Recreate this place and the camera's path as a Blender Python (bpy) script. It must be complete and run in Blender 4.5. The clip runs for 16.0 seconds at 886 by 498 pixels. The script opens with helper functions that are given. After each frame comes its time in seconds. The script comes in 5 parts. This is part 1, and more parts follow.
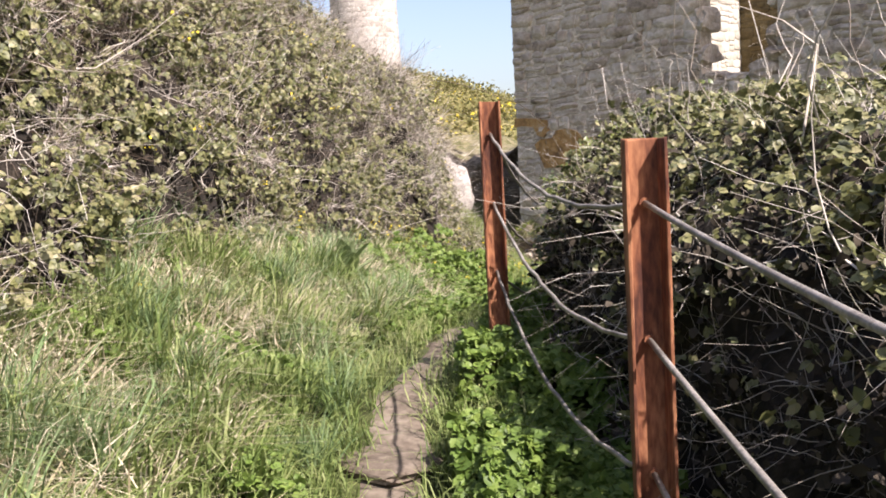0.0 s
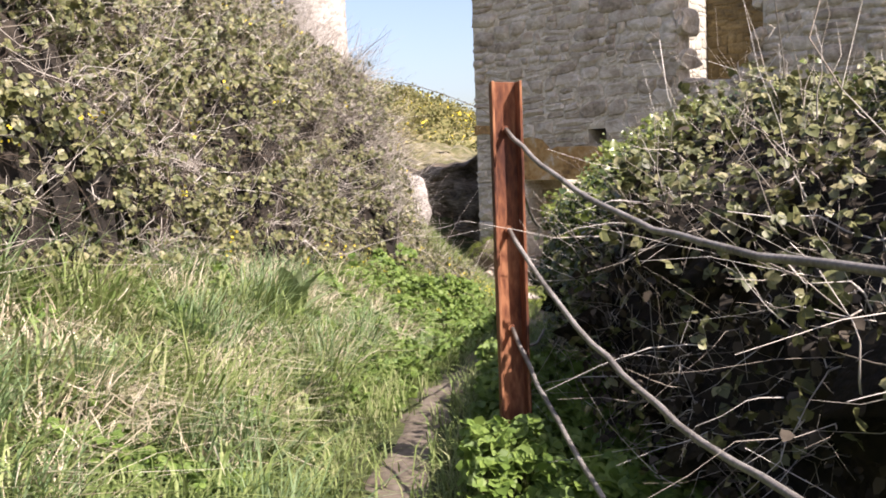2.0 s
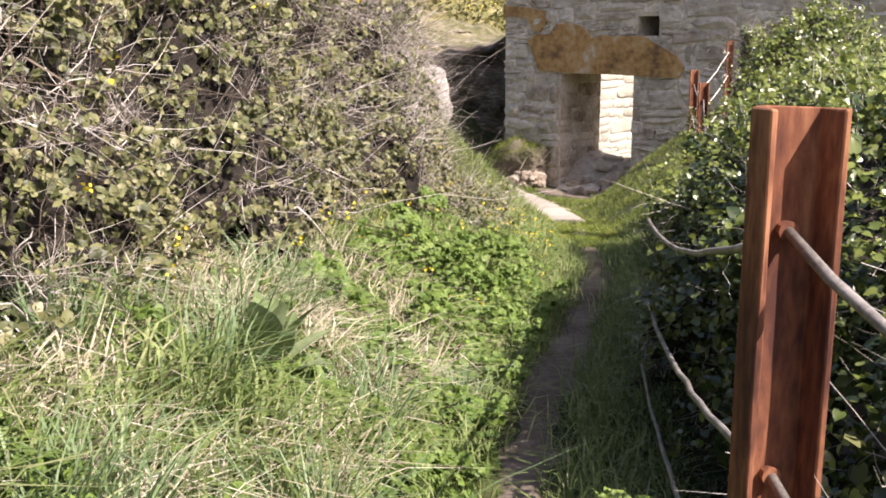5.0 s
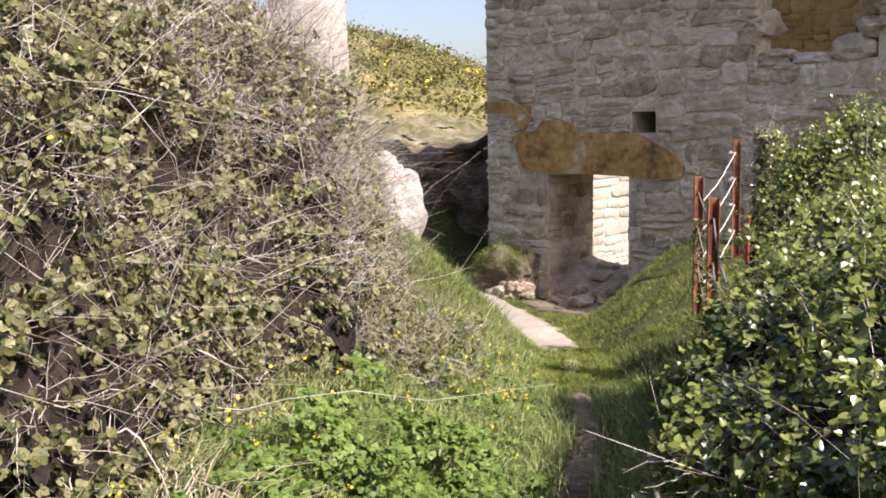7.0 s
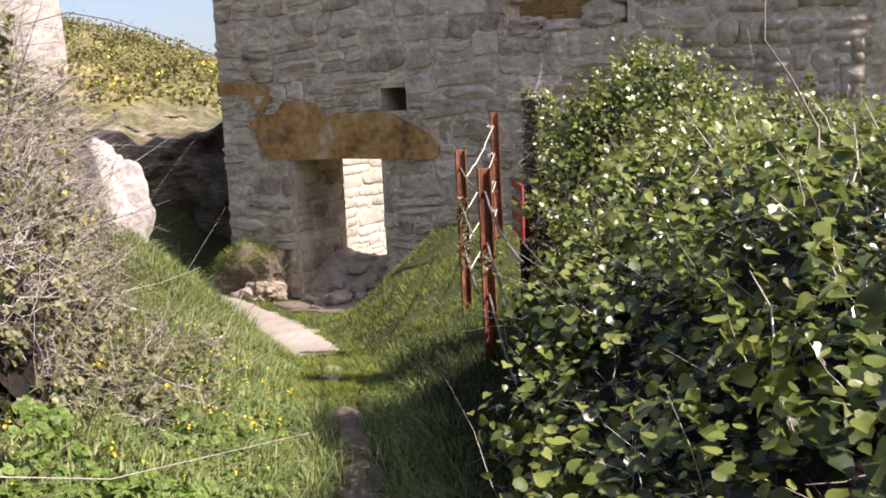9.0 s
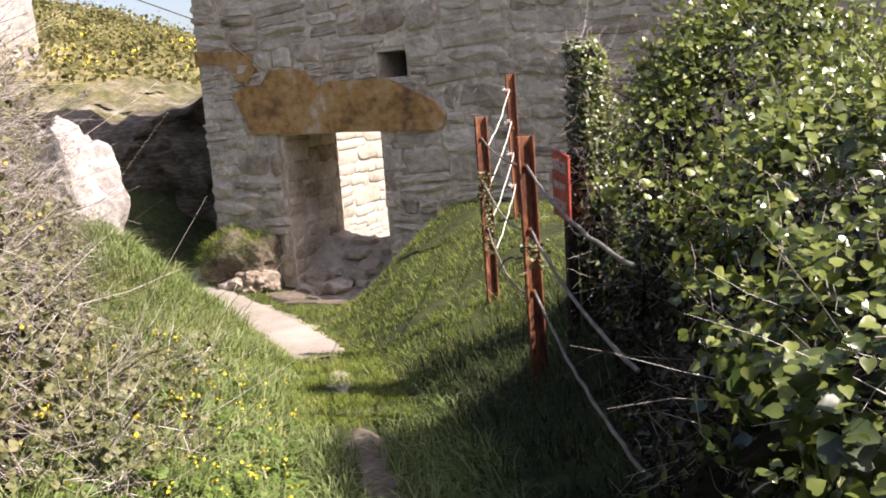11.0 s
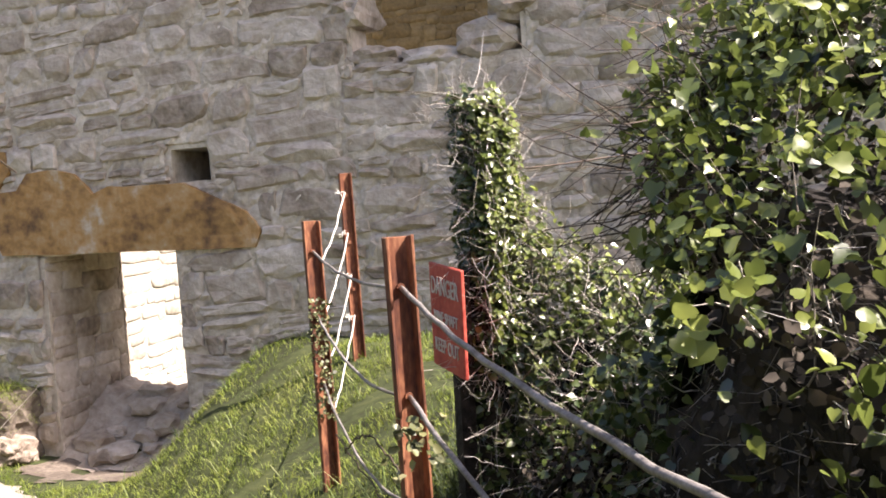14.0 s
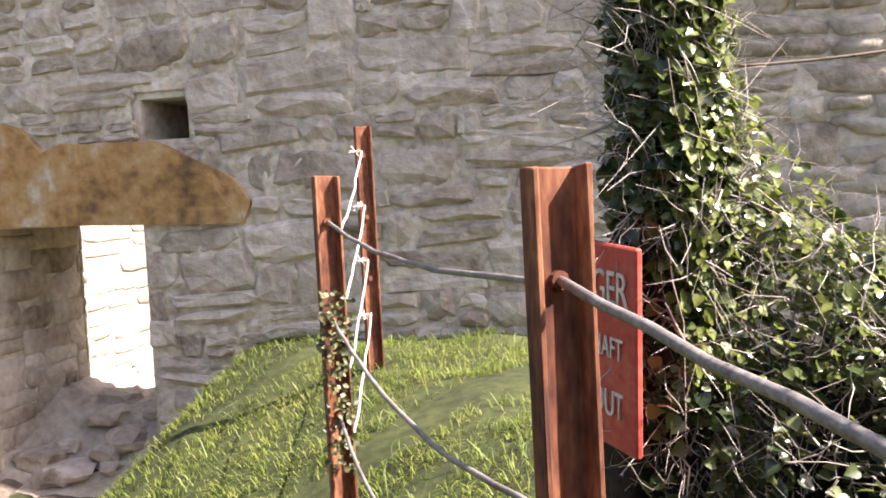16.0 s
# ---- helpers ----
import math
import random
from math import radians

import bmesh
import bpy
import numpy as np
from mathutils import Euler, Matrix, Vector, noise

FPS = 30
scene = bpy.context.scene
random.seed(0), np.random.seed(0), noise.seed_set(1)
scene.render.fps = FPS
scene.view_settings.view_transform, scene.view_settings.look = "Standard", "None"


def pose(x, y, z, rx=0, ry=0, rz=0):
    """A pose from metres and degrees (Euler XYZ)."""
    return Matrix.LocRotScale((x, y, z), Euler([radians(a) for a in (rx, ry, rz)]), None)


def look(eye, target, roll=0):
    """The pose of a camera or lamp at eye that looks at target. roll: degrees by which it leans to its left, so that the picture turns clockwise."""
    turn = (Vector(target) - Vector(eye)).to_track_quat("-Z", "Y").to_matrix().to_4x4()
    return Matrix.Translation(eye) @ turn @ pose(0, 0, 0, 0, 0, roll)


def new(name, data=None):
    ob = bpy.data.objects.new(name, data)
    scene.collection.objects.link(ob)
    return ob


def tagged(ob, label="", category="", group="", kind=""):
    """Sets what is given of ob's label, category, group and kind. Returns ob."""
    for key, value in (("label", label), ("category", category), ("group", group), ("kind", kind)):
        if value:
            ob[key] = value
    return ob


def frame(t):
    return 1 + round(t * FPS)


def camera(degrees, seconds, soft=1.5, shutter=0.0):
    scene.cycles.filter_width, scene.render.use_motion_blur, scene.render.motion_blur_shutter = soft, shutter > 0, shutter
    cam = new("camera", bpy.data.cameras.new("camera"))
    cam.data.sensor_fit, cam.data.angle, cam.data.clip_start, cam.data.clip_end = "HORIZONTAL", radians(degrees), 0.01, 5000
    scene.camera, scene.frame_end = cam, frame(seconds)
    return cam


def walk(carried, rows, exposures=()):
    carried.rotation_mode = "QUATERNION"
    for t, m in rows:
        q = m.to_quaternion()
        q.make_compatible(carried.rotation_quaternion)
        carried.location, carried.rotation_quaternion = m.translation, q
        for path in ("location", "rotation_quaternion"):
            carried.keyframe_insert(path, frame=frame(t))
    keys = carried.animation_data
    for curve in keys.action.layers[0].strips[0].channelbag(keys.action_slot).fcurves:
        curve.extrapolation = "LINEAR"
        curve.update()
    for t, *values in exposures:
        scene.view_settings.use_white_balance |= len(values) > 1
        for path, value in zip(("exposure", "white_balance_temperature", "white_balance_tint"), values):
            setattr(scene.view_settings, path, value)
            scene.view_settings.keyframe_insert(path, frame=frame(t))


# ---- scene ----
cam = camera(50.0, 16.0, 1.8)
PATH = [
    (0, (10.418, -15.257, 2.377), (9.009, -13.848, 2.204), -3.1),
    (0.5, (10.124, -15.019, 2.373), (8.674, -13.656, 2.175), -3.8),
    (1, (9.841, -14.808, 2.369), (8.395, -13.435, 2.209), -2.6),
    (1.5, (9.519, -14.531, 2.371), (8.131, -13.098, 2.225), -1.8),
    (2, (9.226, -14.289, 2.38), (7.902, -12.798, 2.223), -2.2),
    (2.5, (8.953, -13.948, 2.342), (7.639, -12.449, 2.178), -3.2),
    (3, (8.667, -13.682, 2.401), (7.361, -12.18, 2.204), -2.4),
    (3.5, (8.402, -13.477, 2.393), (7.091, -11.986, 2.156), -0.0),
    (3.7, (8.268, -13.415, 2.443), (6.967, -11.923, 2.157), 0.5),
    (5.8, (7.525, -12.626, 2.845), (6.208, -11.196, 2.374), -1.3),
    (6, (7.472, -12.565, 2.853), (6.151, -11.14, 2.38), -2.1),
    (6.5, (7.129, -11.983, 2.926), (5.8, -10.547, 2.514), -2.9),
    (7, (6.842, -11.424, 2.944), (5.514, -9.951, 2.685), -1.2),
    (7.5, (6.647, -11.126, 2.918), (5.344, -9.615, 2.776), -1.9),
    (8, (6.396, -10.783, 2.839), (5.179, -9.197, 2.783), -1.9),
    (8.5, (6.294, -10.61, 2.786), (5.21, -8.938, 2.617), -0.7),
    (9, (6.148, -10.408, 2.723), (5.246, -8.646, 2.44), -2.9),
    (9.2, (6.01, -10.278, 2.717), (5.152, -8.498, 2.411), -4.0),
    (11.3, (5.31, -9.274, 2.62), (4.432, -7.51, 2.275), -4.6),
    (11.5, (5.234, -9.103, 2.558), (4.413, -7.312, 2.211), -5.3),
    (12, (5.013, -8.682, 2.48), (4.238, -6.87, 2.143), -7.1),
    (12.5, (4.922, -8.533, 2.464), (4.16, -6.706, 2.181), -5.1),
    (13, (4.769, -8.202, 2.461), (4.076, -6.338, 2.247), -3.1),
    (13.5, (4.603, -7.834, 2.443), (4.019, -5.928, 2.284), -4.3),
    (14, (4.453, -7.524, 2.453), (3.94, -5.594, 2.35), -4.3),
    (14.5, (4.296, -7.153, 2.416), (3.744, -5.231, 2.378), -3.6),
    (15, (4.131, -6.772, 2.411), (3.54, -4.863, 2.321), -4.6),
    (15.5, (3.934, -6.363, 2.333), (3.397, -4.439, 2.239), -3.3),
    (16, (3.73, -6.028, 2.325), (3.237, -4.094, 2.201), -3.0),
]
EXPOSURES = [(0, 1.36, 6560, 23), (4, 1.36, 6560, 23), (6.5, 1.2, 6560, 24), (9, 1.12, 6560, 24), (12.5, 1.5, 6600, 24), (16, 2.08, 6600, 24)]
walk(cam, [(t, look(eye, target, roll)) for t, eye, target, roll in PATH], EXPOSURES)

# ---------------- world, sun, exposure ----------------
SUN_AZ, SUN_EL = 0.8, 47.0
world = bpy.data.worlds.new("sky")
scene.world = world
world.use_nodes = True
wn = world.node_tree.nodes
sky = wn.new("ShaderNodeTexSky")
sky.sky_type = "NISHITA"
sky.sun_disc = False
sky.sun_elevation = radians(SUN_EL)
sky.sun_rotation = radians(90 - SUN_AZ)
sky.air_density, sky.dust_density, sky.ozone_density = 1.0, 2.4, 1.0
world.node_tree.links.new(sky.outputs[0], wn["Background"].inputs[0])
wn["Background"].inputs[1].default_value = 0.092
sun_data = bpy.data.lights.new("sun", "SUN")
sun_data.energy, sun_data.angle, sun_data.color = 5.0, radians(0.55), (1.0, 0.95, 0.87)
sun = new("sun", sun_data)
sun_dir = Vector((math.cos(radians(SUN_EL)) * math.cos(radians(SUN_AZ)), math.cos(radians(SUN_EL)) * math.sin(radians(SUN_AZ)), math.sin(radians(SUN_EL))))
sun.matrix_world = look(sun_dir * 60, (0, 0, 0))
tagged(sun, kind="structure")


# ---------------- materials ----------------
def material(name, colours, scale=4.0, fine=40.0, rough=0.9, bump=0.3, dist=0.02, metal=0.0, random_mix=0.0, leaf=0.0, spec=0.3, contrast=(0.35, 0.65), stretch=(1, 1, 1), wet=0.0):
    """colours: two to four base colours spread over noise; random_mix: share of variation from piece to piece."""
    m = bpy.data.materials.new(name)
    m.use_nodes = True
    nt = m.node_tree
    n, l = nt.nodes, nt.links
    b = n["Principled BSDF"]
    b.inputs["Roughness"].default_value = rough
    b.inputs["Metallic"].default_value = metal
    b.inputs["Specular IOR Level"].default_value = spec
    mp = n.new("ShaderNodeMapping")
    mp.inputs["Scale"].default_value = stretch
    geo = n.new("ShaderNodeNewGeometry")
    l.new(geo.outputs["Position"], mp.inputs[0])
    a = n.new("ShaderNodeTexNoise")
    a.inputs["Scale"].default_value, a.inputs["Detail"].default_value = scale, 6
    f = n.new("ShaderNodeTexNoise")
    f.inputs["Scale"].default_value, f.inputs["Detail"].default_value = fine, 5
    l.new(mp.outputs[0], a.inputs[0])
    l.new(mp.outputs[0], f.inputs[0])
    mix = n.new("ShaderNodeMath")
    mix.operation = "MULTIPLY_ADD"
    l.new(f.outputs[0], mix.inputs[0])
    mix.inputs[1].default_value = 0.4
    off = n.new("ShaderNodeMath")
    off.operation = "MULTIPLY"
    l.new(a.outputs[0], off.inputs[0])
    off.inputs[1].default_value = 0.6
    l.new(off.outputs[0], mix.inputs[2])
    rng = n.new("ShaderNodeMapRange")
    rng.inputs[1].default_value, rng.inputs[2].default_value = contrast
    l.new(mix.outputs[0], rng.inputs[0])
    fac = rng.outputs[0]
    if random_mix:
        info = n.new("ShaderNodeObjectInfo")
        add = n.new("ShaderNodeMath")
        l.new(info.outputs["Random"], add.inputs[0])
        l.new(geo.outputs["Random Per Island"], add.inputs[1])
        fr = n.new("ShaderNodeMath")
        fr.operation = "FRACT"
        l.new(add.outputs[0], fr.inputs[0])
        mx = n.new("ShaderNodeMix")
        mx.inputs[0].default_value = random_mix
        l.new(fac, mx.inputs[2])
        l.new(fr.outputs[0], mx.inputs[3])
        fac = mx.outputs[0]
    ramp = n.new("ShaderNodeValToRGB")
    els = ramp.color_ramp.elements
    while len(els) < len(colours):
        els.new(0.5)
    for i, c in enumerate(colours):
        els[i].position = i / (len(colours) - 1)
        els[i].color = (*c, 1)
    l.new(fac, ramp.inputs[0])
    l.new(ramp.outputs[0], b.inputs["Base Color"])
    if bump:
        bp = n.new("ShaderNodeBump")
        bp.inputs["Strength"].default_value, bp.inputs["Distance"].default_value = bump, dist
        l.new(mix.outputs[0], bp.inputs["Height"])
        l.new(bp.outputs[0], b.inputs["Normal"])
    if leaf:
        tr = n.new("ShaderNodeBsdfTranslucent")
        l.new(ramp.outputs[0], tr.inputs[0])
        ms = n.new("ShaderNodeMixShader")
        ms.inputs[0].default_value = leaf
        l.new(b.outputs[0], ms.inputs[1])
        l.new(tr.outputs[0], ms.inputs[2])
        l.new(ms.outputs[0], n["Material Output"].inputs[0])
    return m


M_STONE = material("weathered_stone", [(0.13, 0.105, 0.078), (0.27, 0.217, 0.162), (0.38, 0.322, 0.252), (0.47, 0.41, 0.332), (0.64, 0.575, 0.49)], 3.4, 15, 0.92, 1.0, 0.06, random_mix=0.45, contrast=(0.36, 0.64))
M_MORTAR = material("lime_mortar", [(0.27, 0.225, 0.168), (0.46, 0.395, 0.305), (0.62, 0.55, 0.445)], 2.8, 16, 0.95, 1.0, 0.05)
M_PALE = material("pale_stone", [(0.23, 0.205, 0.155), (0.36, 0.335, 0.275), (0.43, 0.405, 0.345), (0.49, 0.46, 0.40)], 2.6, 18, 0.9, 0.6, 0.03, random_mix=0.35)
M_OCHRE = material("ochre_stone", [(0.06, 0.045, 0.022), (0.13, 0.095, 0.042), (0.21, 0.165, 0.085)], 1.6, 18, 0.92, 0.5, 0.03, random_mix=0.35)
M_LINTEL = material("iron_stained_stone", [(0.10, 0.058, 0.03), (0.22, 0.125, 0.05), (0.34, 0.195, 0.07), (0.38, 0.25, 0.12), (0.46, 0.385, 0.29)], 1.7, 12, 0.92, 0.9, 0.03, contrast=(0.36, 0.66))
M_ROCK = material("cliff_rock", [(0.04, 0.03, 0.021), (0.11, 0.086, 0.06), (0.25, 0.205, 0.15)], 0.9, 9, 0.93, 1.0, 0.12, stretch=(1, 1, 3))
M_SLOPE = material("pale_rocky_slope", [(0.06, 0.065, 0.02), (0.11, 0.103, 0.045), (0.165, 0.145, 0.085), (0.28, 0.255, 0.20)], 2.2, 9, 0.95, 1.0, 0.12)
M_WHITE = material("bleached_rock", [(0.21, 0.19, 0.165), (0.35, 0.325, 0.295), (0.46, 0.435, 0.40)], 2.2, 14, 0.92, 1.0, 0.07)
M_CHIMNEY = material("lime_washed_stone", [(0.19, 0.17, 0.145), (0.31, 0.285, 0.255), (0.42, 0.395, 0.36)], 1.2, 9, 0.9, 0.7, 0.06, random_mix=0.45)
M_GRAVEL = material("pale_trodden_gravel", [(0.20, 0.17, 0.135), (0.30, 0.265, 0.22), (0.38, 0.345, 0.295)], 1.6, 40, 0.95, 0.5, 0.02)
M_PATH = material("trodden_earth", [(0.06, 0.046, 0.033), (0.115, 0.092, 0.069), (0.20, 0.168, 0.13)], 1.6, 22, 0.95, 0.7, 0.03)
M_SOIL = material("turf_soil", [(0.02, 0.022, 0.008), (0.04, 0.05, 0.014), (0.075, 0.085, 0.025)], 1.2, 14, 0.95, 0.6, 0.04)
M_HILL = material("heath_hillside", [(0.07, 0.075, 0.025), (0.14, 0.13, 0.045), (0.22, 0.185, 0.075), (0.28, 0.25, 0.16)], 0.25, 2.2, 0.95, 0.8, 0.3)
M_RUST = material("rusted_steel", [(0.06, 0.022, 0.014), (0.155, 0.058, 0.028), (0.30, 0.135, 0.065)], 9.0, 70, 0.88, 0.4, 0.006, stretch=(1, 1, 0.3), contrast=(0.38, 0.62))
M_CABLE = material("steel_cable", [(0.10, 0.088, 0.075), (0.20, 0.183, 0.16), (0.33, 0.308, 0.275)], 12, 120, 0.6, 0.4, 0.003, metal=0.25)
M_CORD = material("pale_cord", [(0.50, 0.46, 0.38), (0.66, 0.62, 0.54)], 20, 120, 0.85, 0.3, 0.003)
M_SIGN = material("faded_red_paint", [(0.30, 0.045, 0.03), (0.42, 0.07, 0.045), (0.50, 0.13, 0.08)], 5, 40, 0.7, 0.15, 0.004)
M_LETTER = material("pale_paint", [(0.50, 0.44, 0.36), (0.68, 0.63, 0.55)], 12, 60, 0.7, 0.1, 0.003)
# near-black, so the shade of gaps between leaves is in the colour itself
M_UNDER = material("gap_shade_and_dead_wood", [(0.007, 0.006, 0.004), (0.018, 0.014, 0.010), (0.04, 0.032, 0.022)], 5, 30, 0.95, 0.8, 0.05)
M_BRAMBLE = material("bramble_leaves", [(0.04, 0.046, 0.017), (0.09, 0.10, 0.035), (0.165, 0.168, 0.062), (0.28, 0.25, 0.135)], 1.2, 20, 0.5, 0, random_mix=0.8, leaf=0.2, spec=0.45)
M_IVY = material("ivy_leaves", [(0.016, 0.03, 0.010), (0.037, 0.06, 0.016), (0.08, 0.105, 0.025), (0.19, 0.22, 0.058)], 1.5, 20, 0.31, 0, random_mix=0.85, leaf=0.2, spec=0.55)
M_HERB = material("fresh_herb_leaves", [(0.06, 0.11, 0.02), (0.12, 0.19, 0.035), (0.21, 0.285, 0.065)], 1.5, 20, 0.55, 0, random_mix=0.7, leaf=0.3, spec=0.35)
M_TWIG = material("dry_twigs", [(0.16, 0.132, 0.103), (0.38, 0.34, 0.285), (0.64, 0.60, 0.54)], 3, 30, 0.9, 0, random_mix=0.8)
M_GRASS = material("grass_blades", [(0.075, 0.125, 0.03), (0.145, 0.20, 0.055), (0.23, 0.28, 0.095), (0.42, 0.40, 0.23)], 0.9, 12, 0.6, 0, random_mix=0.65, leaf=0.3)
M_TUSSOCK = material("tussock_grass", [(0.08, 0.14, 0.055), (0.16, 0.235, 0.10), (0.27, 0.34, 0.18)], 0.9, 12, 0.55, 0, random_mix=0.7, leaf=0.3)
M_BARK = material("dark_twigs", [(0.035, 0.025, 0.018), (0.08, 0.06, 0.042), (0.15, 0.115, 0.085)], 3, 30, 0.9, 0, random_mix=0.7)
# brighter yellow-green copy of the ivy, with sunlight put into its colour
M_SUN_IVY = material("sunlit_tone_ivy_leaves", [(0.06, 0.09, 0.02), (0.14, 0.175, 0.035), (0.28, 0.32, 0.075)], 1.5, 20, 0.3, 0, random_mix=0.75, leaf=0.35, spec=0.6)
# grass colour lowered far below the others to carry the shade of the hedge
M_RANK = material("shade_dark_rank_grass", [(0.012, 0.02, 0.005), (0.026, 0.042, 0.009), (0.055, 0.072, 0.02)], 0.9, 12, 0.6, 0, random_mix=0.6, leaf=0.12)
M_TURF = material("short_turf", [(0.05, 0.08, 0.012), (0.115, 0.16, 0.02), (0.20, 0.24, 0.042), (0.34, 0.33, 0.11)], 2.2, 12, 0.6, 0, random_mix=0.45, leaf=0.3)
M_STRAW = material("dry_grass", [(0.30, 0.245, 0.15), (0.50, 0.44, 0.31), (0.70, 0.65, 0.52)], 2, 20, 0.85, 0, random_mix=0.7, leaf=0.2)
M_SCRUB = material("heath_scrub", [(0.07, 0.075, 0.022), (0.14, 0.135, 0.045), (0.22, 0.19, 0.08)], 0.6, 6, 0.8, 0, random_mix=0.6, leaf=0.2)
# dead-leaf brown, taken darker so that hedge shade is part of the colour
M_DEAD = material("shade_darkened_dead_leaves", [(0.016, 0.013, 0.008), (0.038, 0.030, 0.020), (0.10, 0.082, 0.06)], 3, 30, 0.85, 0, random_mix=0.8, leaf=0.1)
M_YELLOW = material("yellow_petals", [(0.55, 0.42, 0.02), (0.76, 0.64, 0.06)], 4, 40, 0.7, 0, random_mix=0.6, leaf=0.2)
M_MULLEIN = material("woolly_leaves", [(0.075, 0.115, 0.038), (0.15, 0.20, 0.08), (0.27, 0.32, 0.17)], 6, 40, 0.85, 0.3, 0.005, random_mix=0.4, leaf=0.2)


# ---------------- helpers of this scene ----------------
def part(name, bm, mat, parent=None, label=""):
    me = bpy.data.meshes.new(name)
    bm.to_mesh(me)
    bm.free()
    me.materials.append(mat)
    ob = new(name, me)
    if parent is not None:
        ob.parent = parent
    if label:
        tagged(ob, label)
    return ob


def arrays(name, verts, faces, mat, parent=None, smooth=False):
    """verts: n x 3; faces: m x k of one face size."""
    verts = np.asarray(verts, np.float32)
    faces = np.asarray(faces, np.int32)
    me = bpy.data.meshes.new(name)
    k = faces.shape[1]
    me.vertices.add(len(verts))
    me.vertices.foreach_set("co", verts.ravel())
    me.loops.add(faces.size)
    me.loops.foreach_set("vertex_index", faces.ravel())
    me.polygons.add(len(faces))
    me.polygons.foreach_set("loop_start", np.arange(0, faces.size, k, dtype=np.int32))
    if smooth:
        me.polygons.foreach_set("use_smooth", np.ones(len(faces), bool))
    me.update(calc_edges=True)
    me.materials.append(mat)
    ob = new(name, me)
    if parent is not None:
        ob.parent = parent
    return ob


def box(bm, x0, x1, y0, y1, z0, z1):
    v = [bm.verts.new(p) for p in ((x0, y0, z0), (x1, y0, z0), (x1, y1, z0), (x0, y1, z0), (x0, y0, z1), (x1, y0, z1), (x1, y1, z1), (x0, y1, z1))]
    for f in ((0, 3, 2, 1), (4, 5, 6, 7), (0, 1, 5, 4), (1, 2, 6, 5), (2, 3, 7, 6), (3, 0, 4, 7)):
        bm.faces.new([v[i] for i in f])


def smooth(x, a, b):
    t = np.clip((x - a) / (b - a), 0, 1)
    return t * t * (3 - 2 * t)


RNG = np.random.default_rng(7)


def wave(x, y, seed=0, size=1.0, octaves=4):
    """Smooth uneven relief, about -1 to 1, from sums of turned sines."""
    r = np.random.default_rng(100 + seed)
    out = 0.0
    amp, total = 1.0, 0.0
    for o in range(octaves):
        for _ in range(3):
            a, p = r.uniform(0, 6.28, 2)
            k = 2 ** o * 6.28 / size * r.uniform(0.7, 1.3)
            out = out + amp * np.sin(k * (x * np.cos(a) + y * np.sin(a)) + p)
        total += amp * 1.7
        amp *= 0.5
    return out / total


# ---------------- the lie of the land ----------------
TRACK = np.array([(14.0, -19.5, 0.75), (10.6, -15.6, 0.85), (9.0, -14.15, 0.92), (7.95, -13.15, 1.12), (7.2, -12.35, 1.32), (6.2, -11.0, 1.3), (5.2, -9.4, 1.12),
                  (4.35, -7.8, 0.98), (3.5, -6.3, 0.85), (2.35, -4.75, 0.66), (1.1, -3.1, 0.47), (0.0, -2.1, 0.37), (-1.3, -1.15, 0.35), (-2.9, -0.25, 0.42), (-3.05, 2.5, 0.55), (-3.1, 7.0, 0.7)])
SEG = np.diff(TRACK[:, :2], axis=0)
SEGLEN = np.hypot(*SEG.T)
ALONG = np.r_[0, np.cumsum(SEGLEN)]


def track(x, y):
    """The offset to the left of the track's line, the track's height there and the length gone along it."""
    x, y = np.asarray(x, float), np.asarray(y, float)
    best = np.full(x.shape, 1e9)
    side, height, gone = np.zeros(x.shape), np.zeros(x.shape), np.zeros(x.shape)
    for i, (d, n) in enumerate(zip(SEG, SEGLEN)):
        px, py = x - TRACK[i, 0], y - TRACK[i, 1]
        u = np.clip((px * d[0] + py * d[1]) / n ** 2, 0, 1)
        dist = np.hypot(px - u * d[0], py - u * d[1])
        s = np.where(d[0] * py - d[1] * px > 0, 1, -1)
        near = dist < best
        best = np.where(near, dist, best)
        side = np.where(near, s * dist, side)
        height = np.where(near, TRACK[i, 2] + u * (TRACK[i + 1, 2] - TRACK[i, 2]), height)
        gone = np.where(near, ALONG[i] + u * n, gone)
    return side, height, gone


A_END = ALONG[11] - 1.0


def hill(x, y):
    r = np.hypot(x, y)
    ang = np.degrees(np.arctan2(y, -x))
    rise = np.interp(ang, [-180, -120, -60, -20, 30, 43, 51, 62, 75, 100, 180], [0.0, 0.0, 0.02, 0.12, 0.2, 0.155, 0.085, 0.04, 0.02, 0.0, 0.0])
    far = np.clip(r - 9, 0, 52)
    return 1.2 + rise * far * (1 + 0.10 * wave(x, y, 3, 18)) - np.clip(r - 90, 0, 400) * 0.01


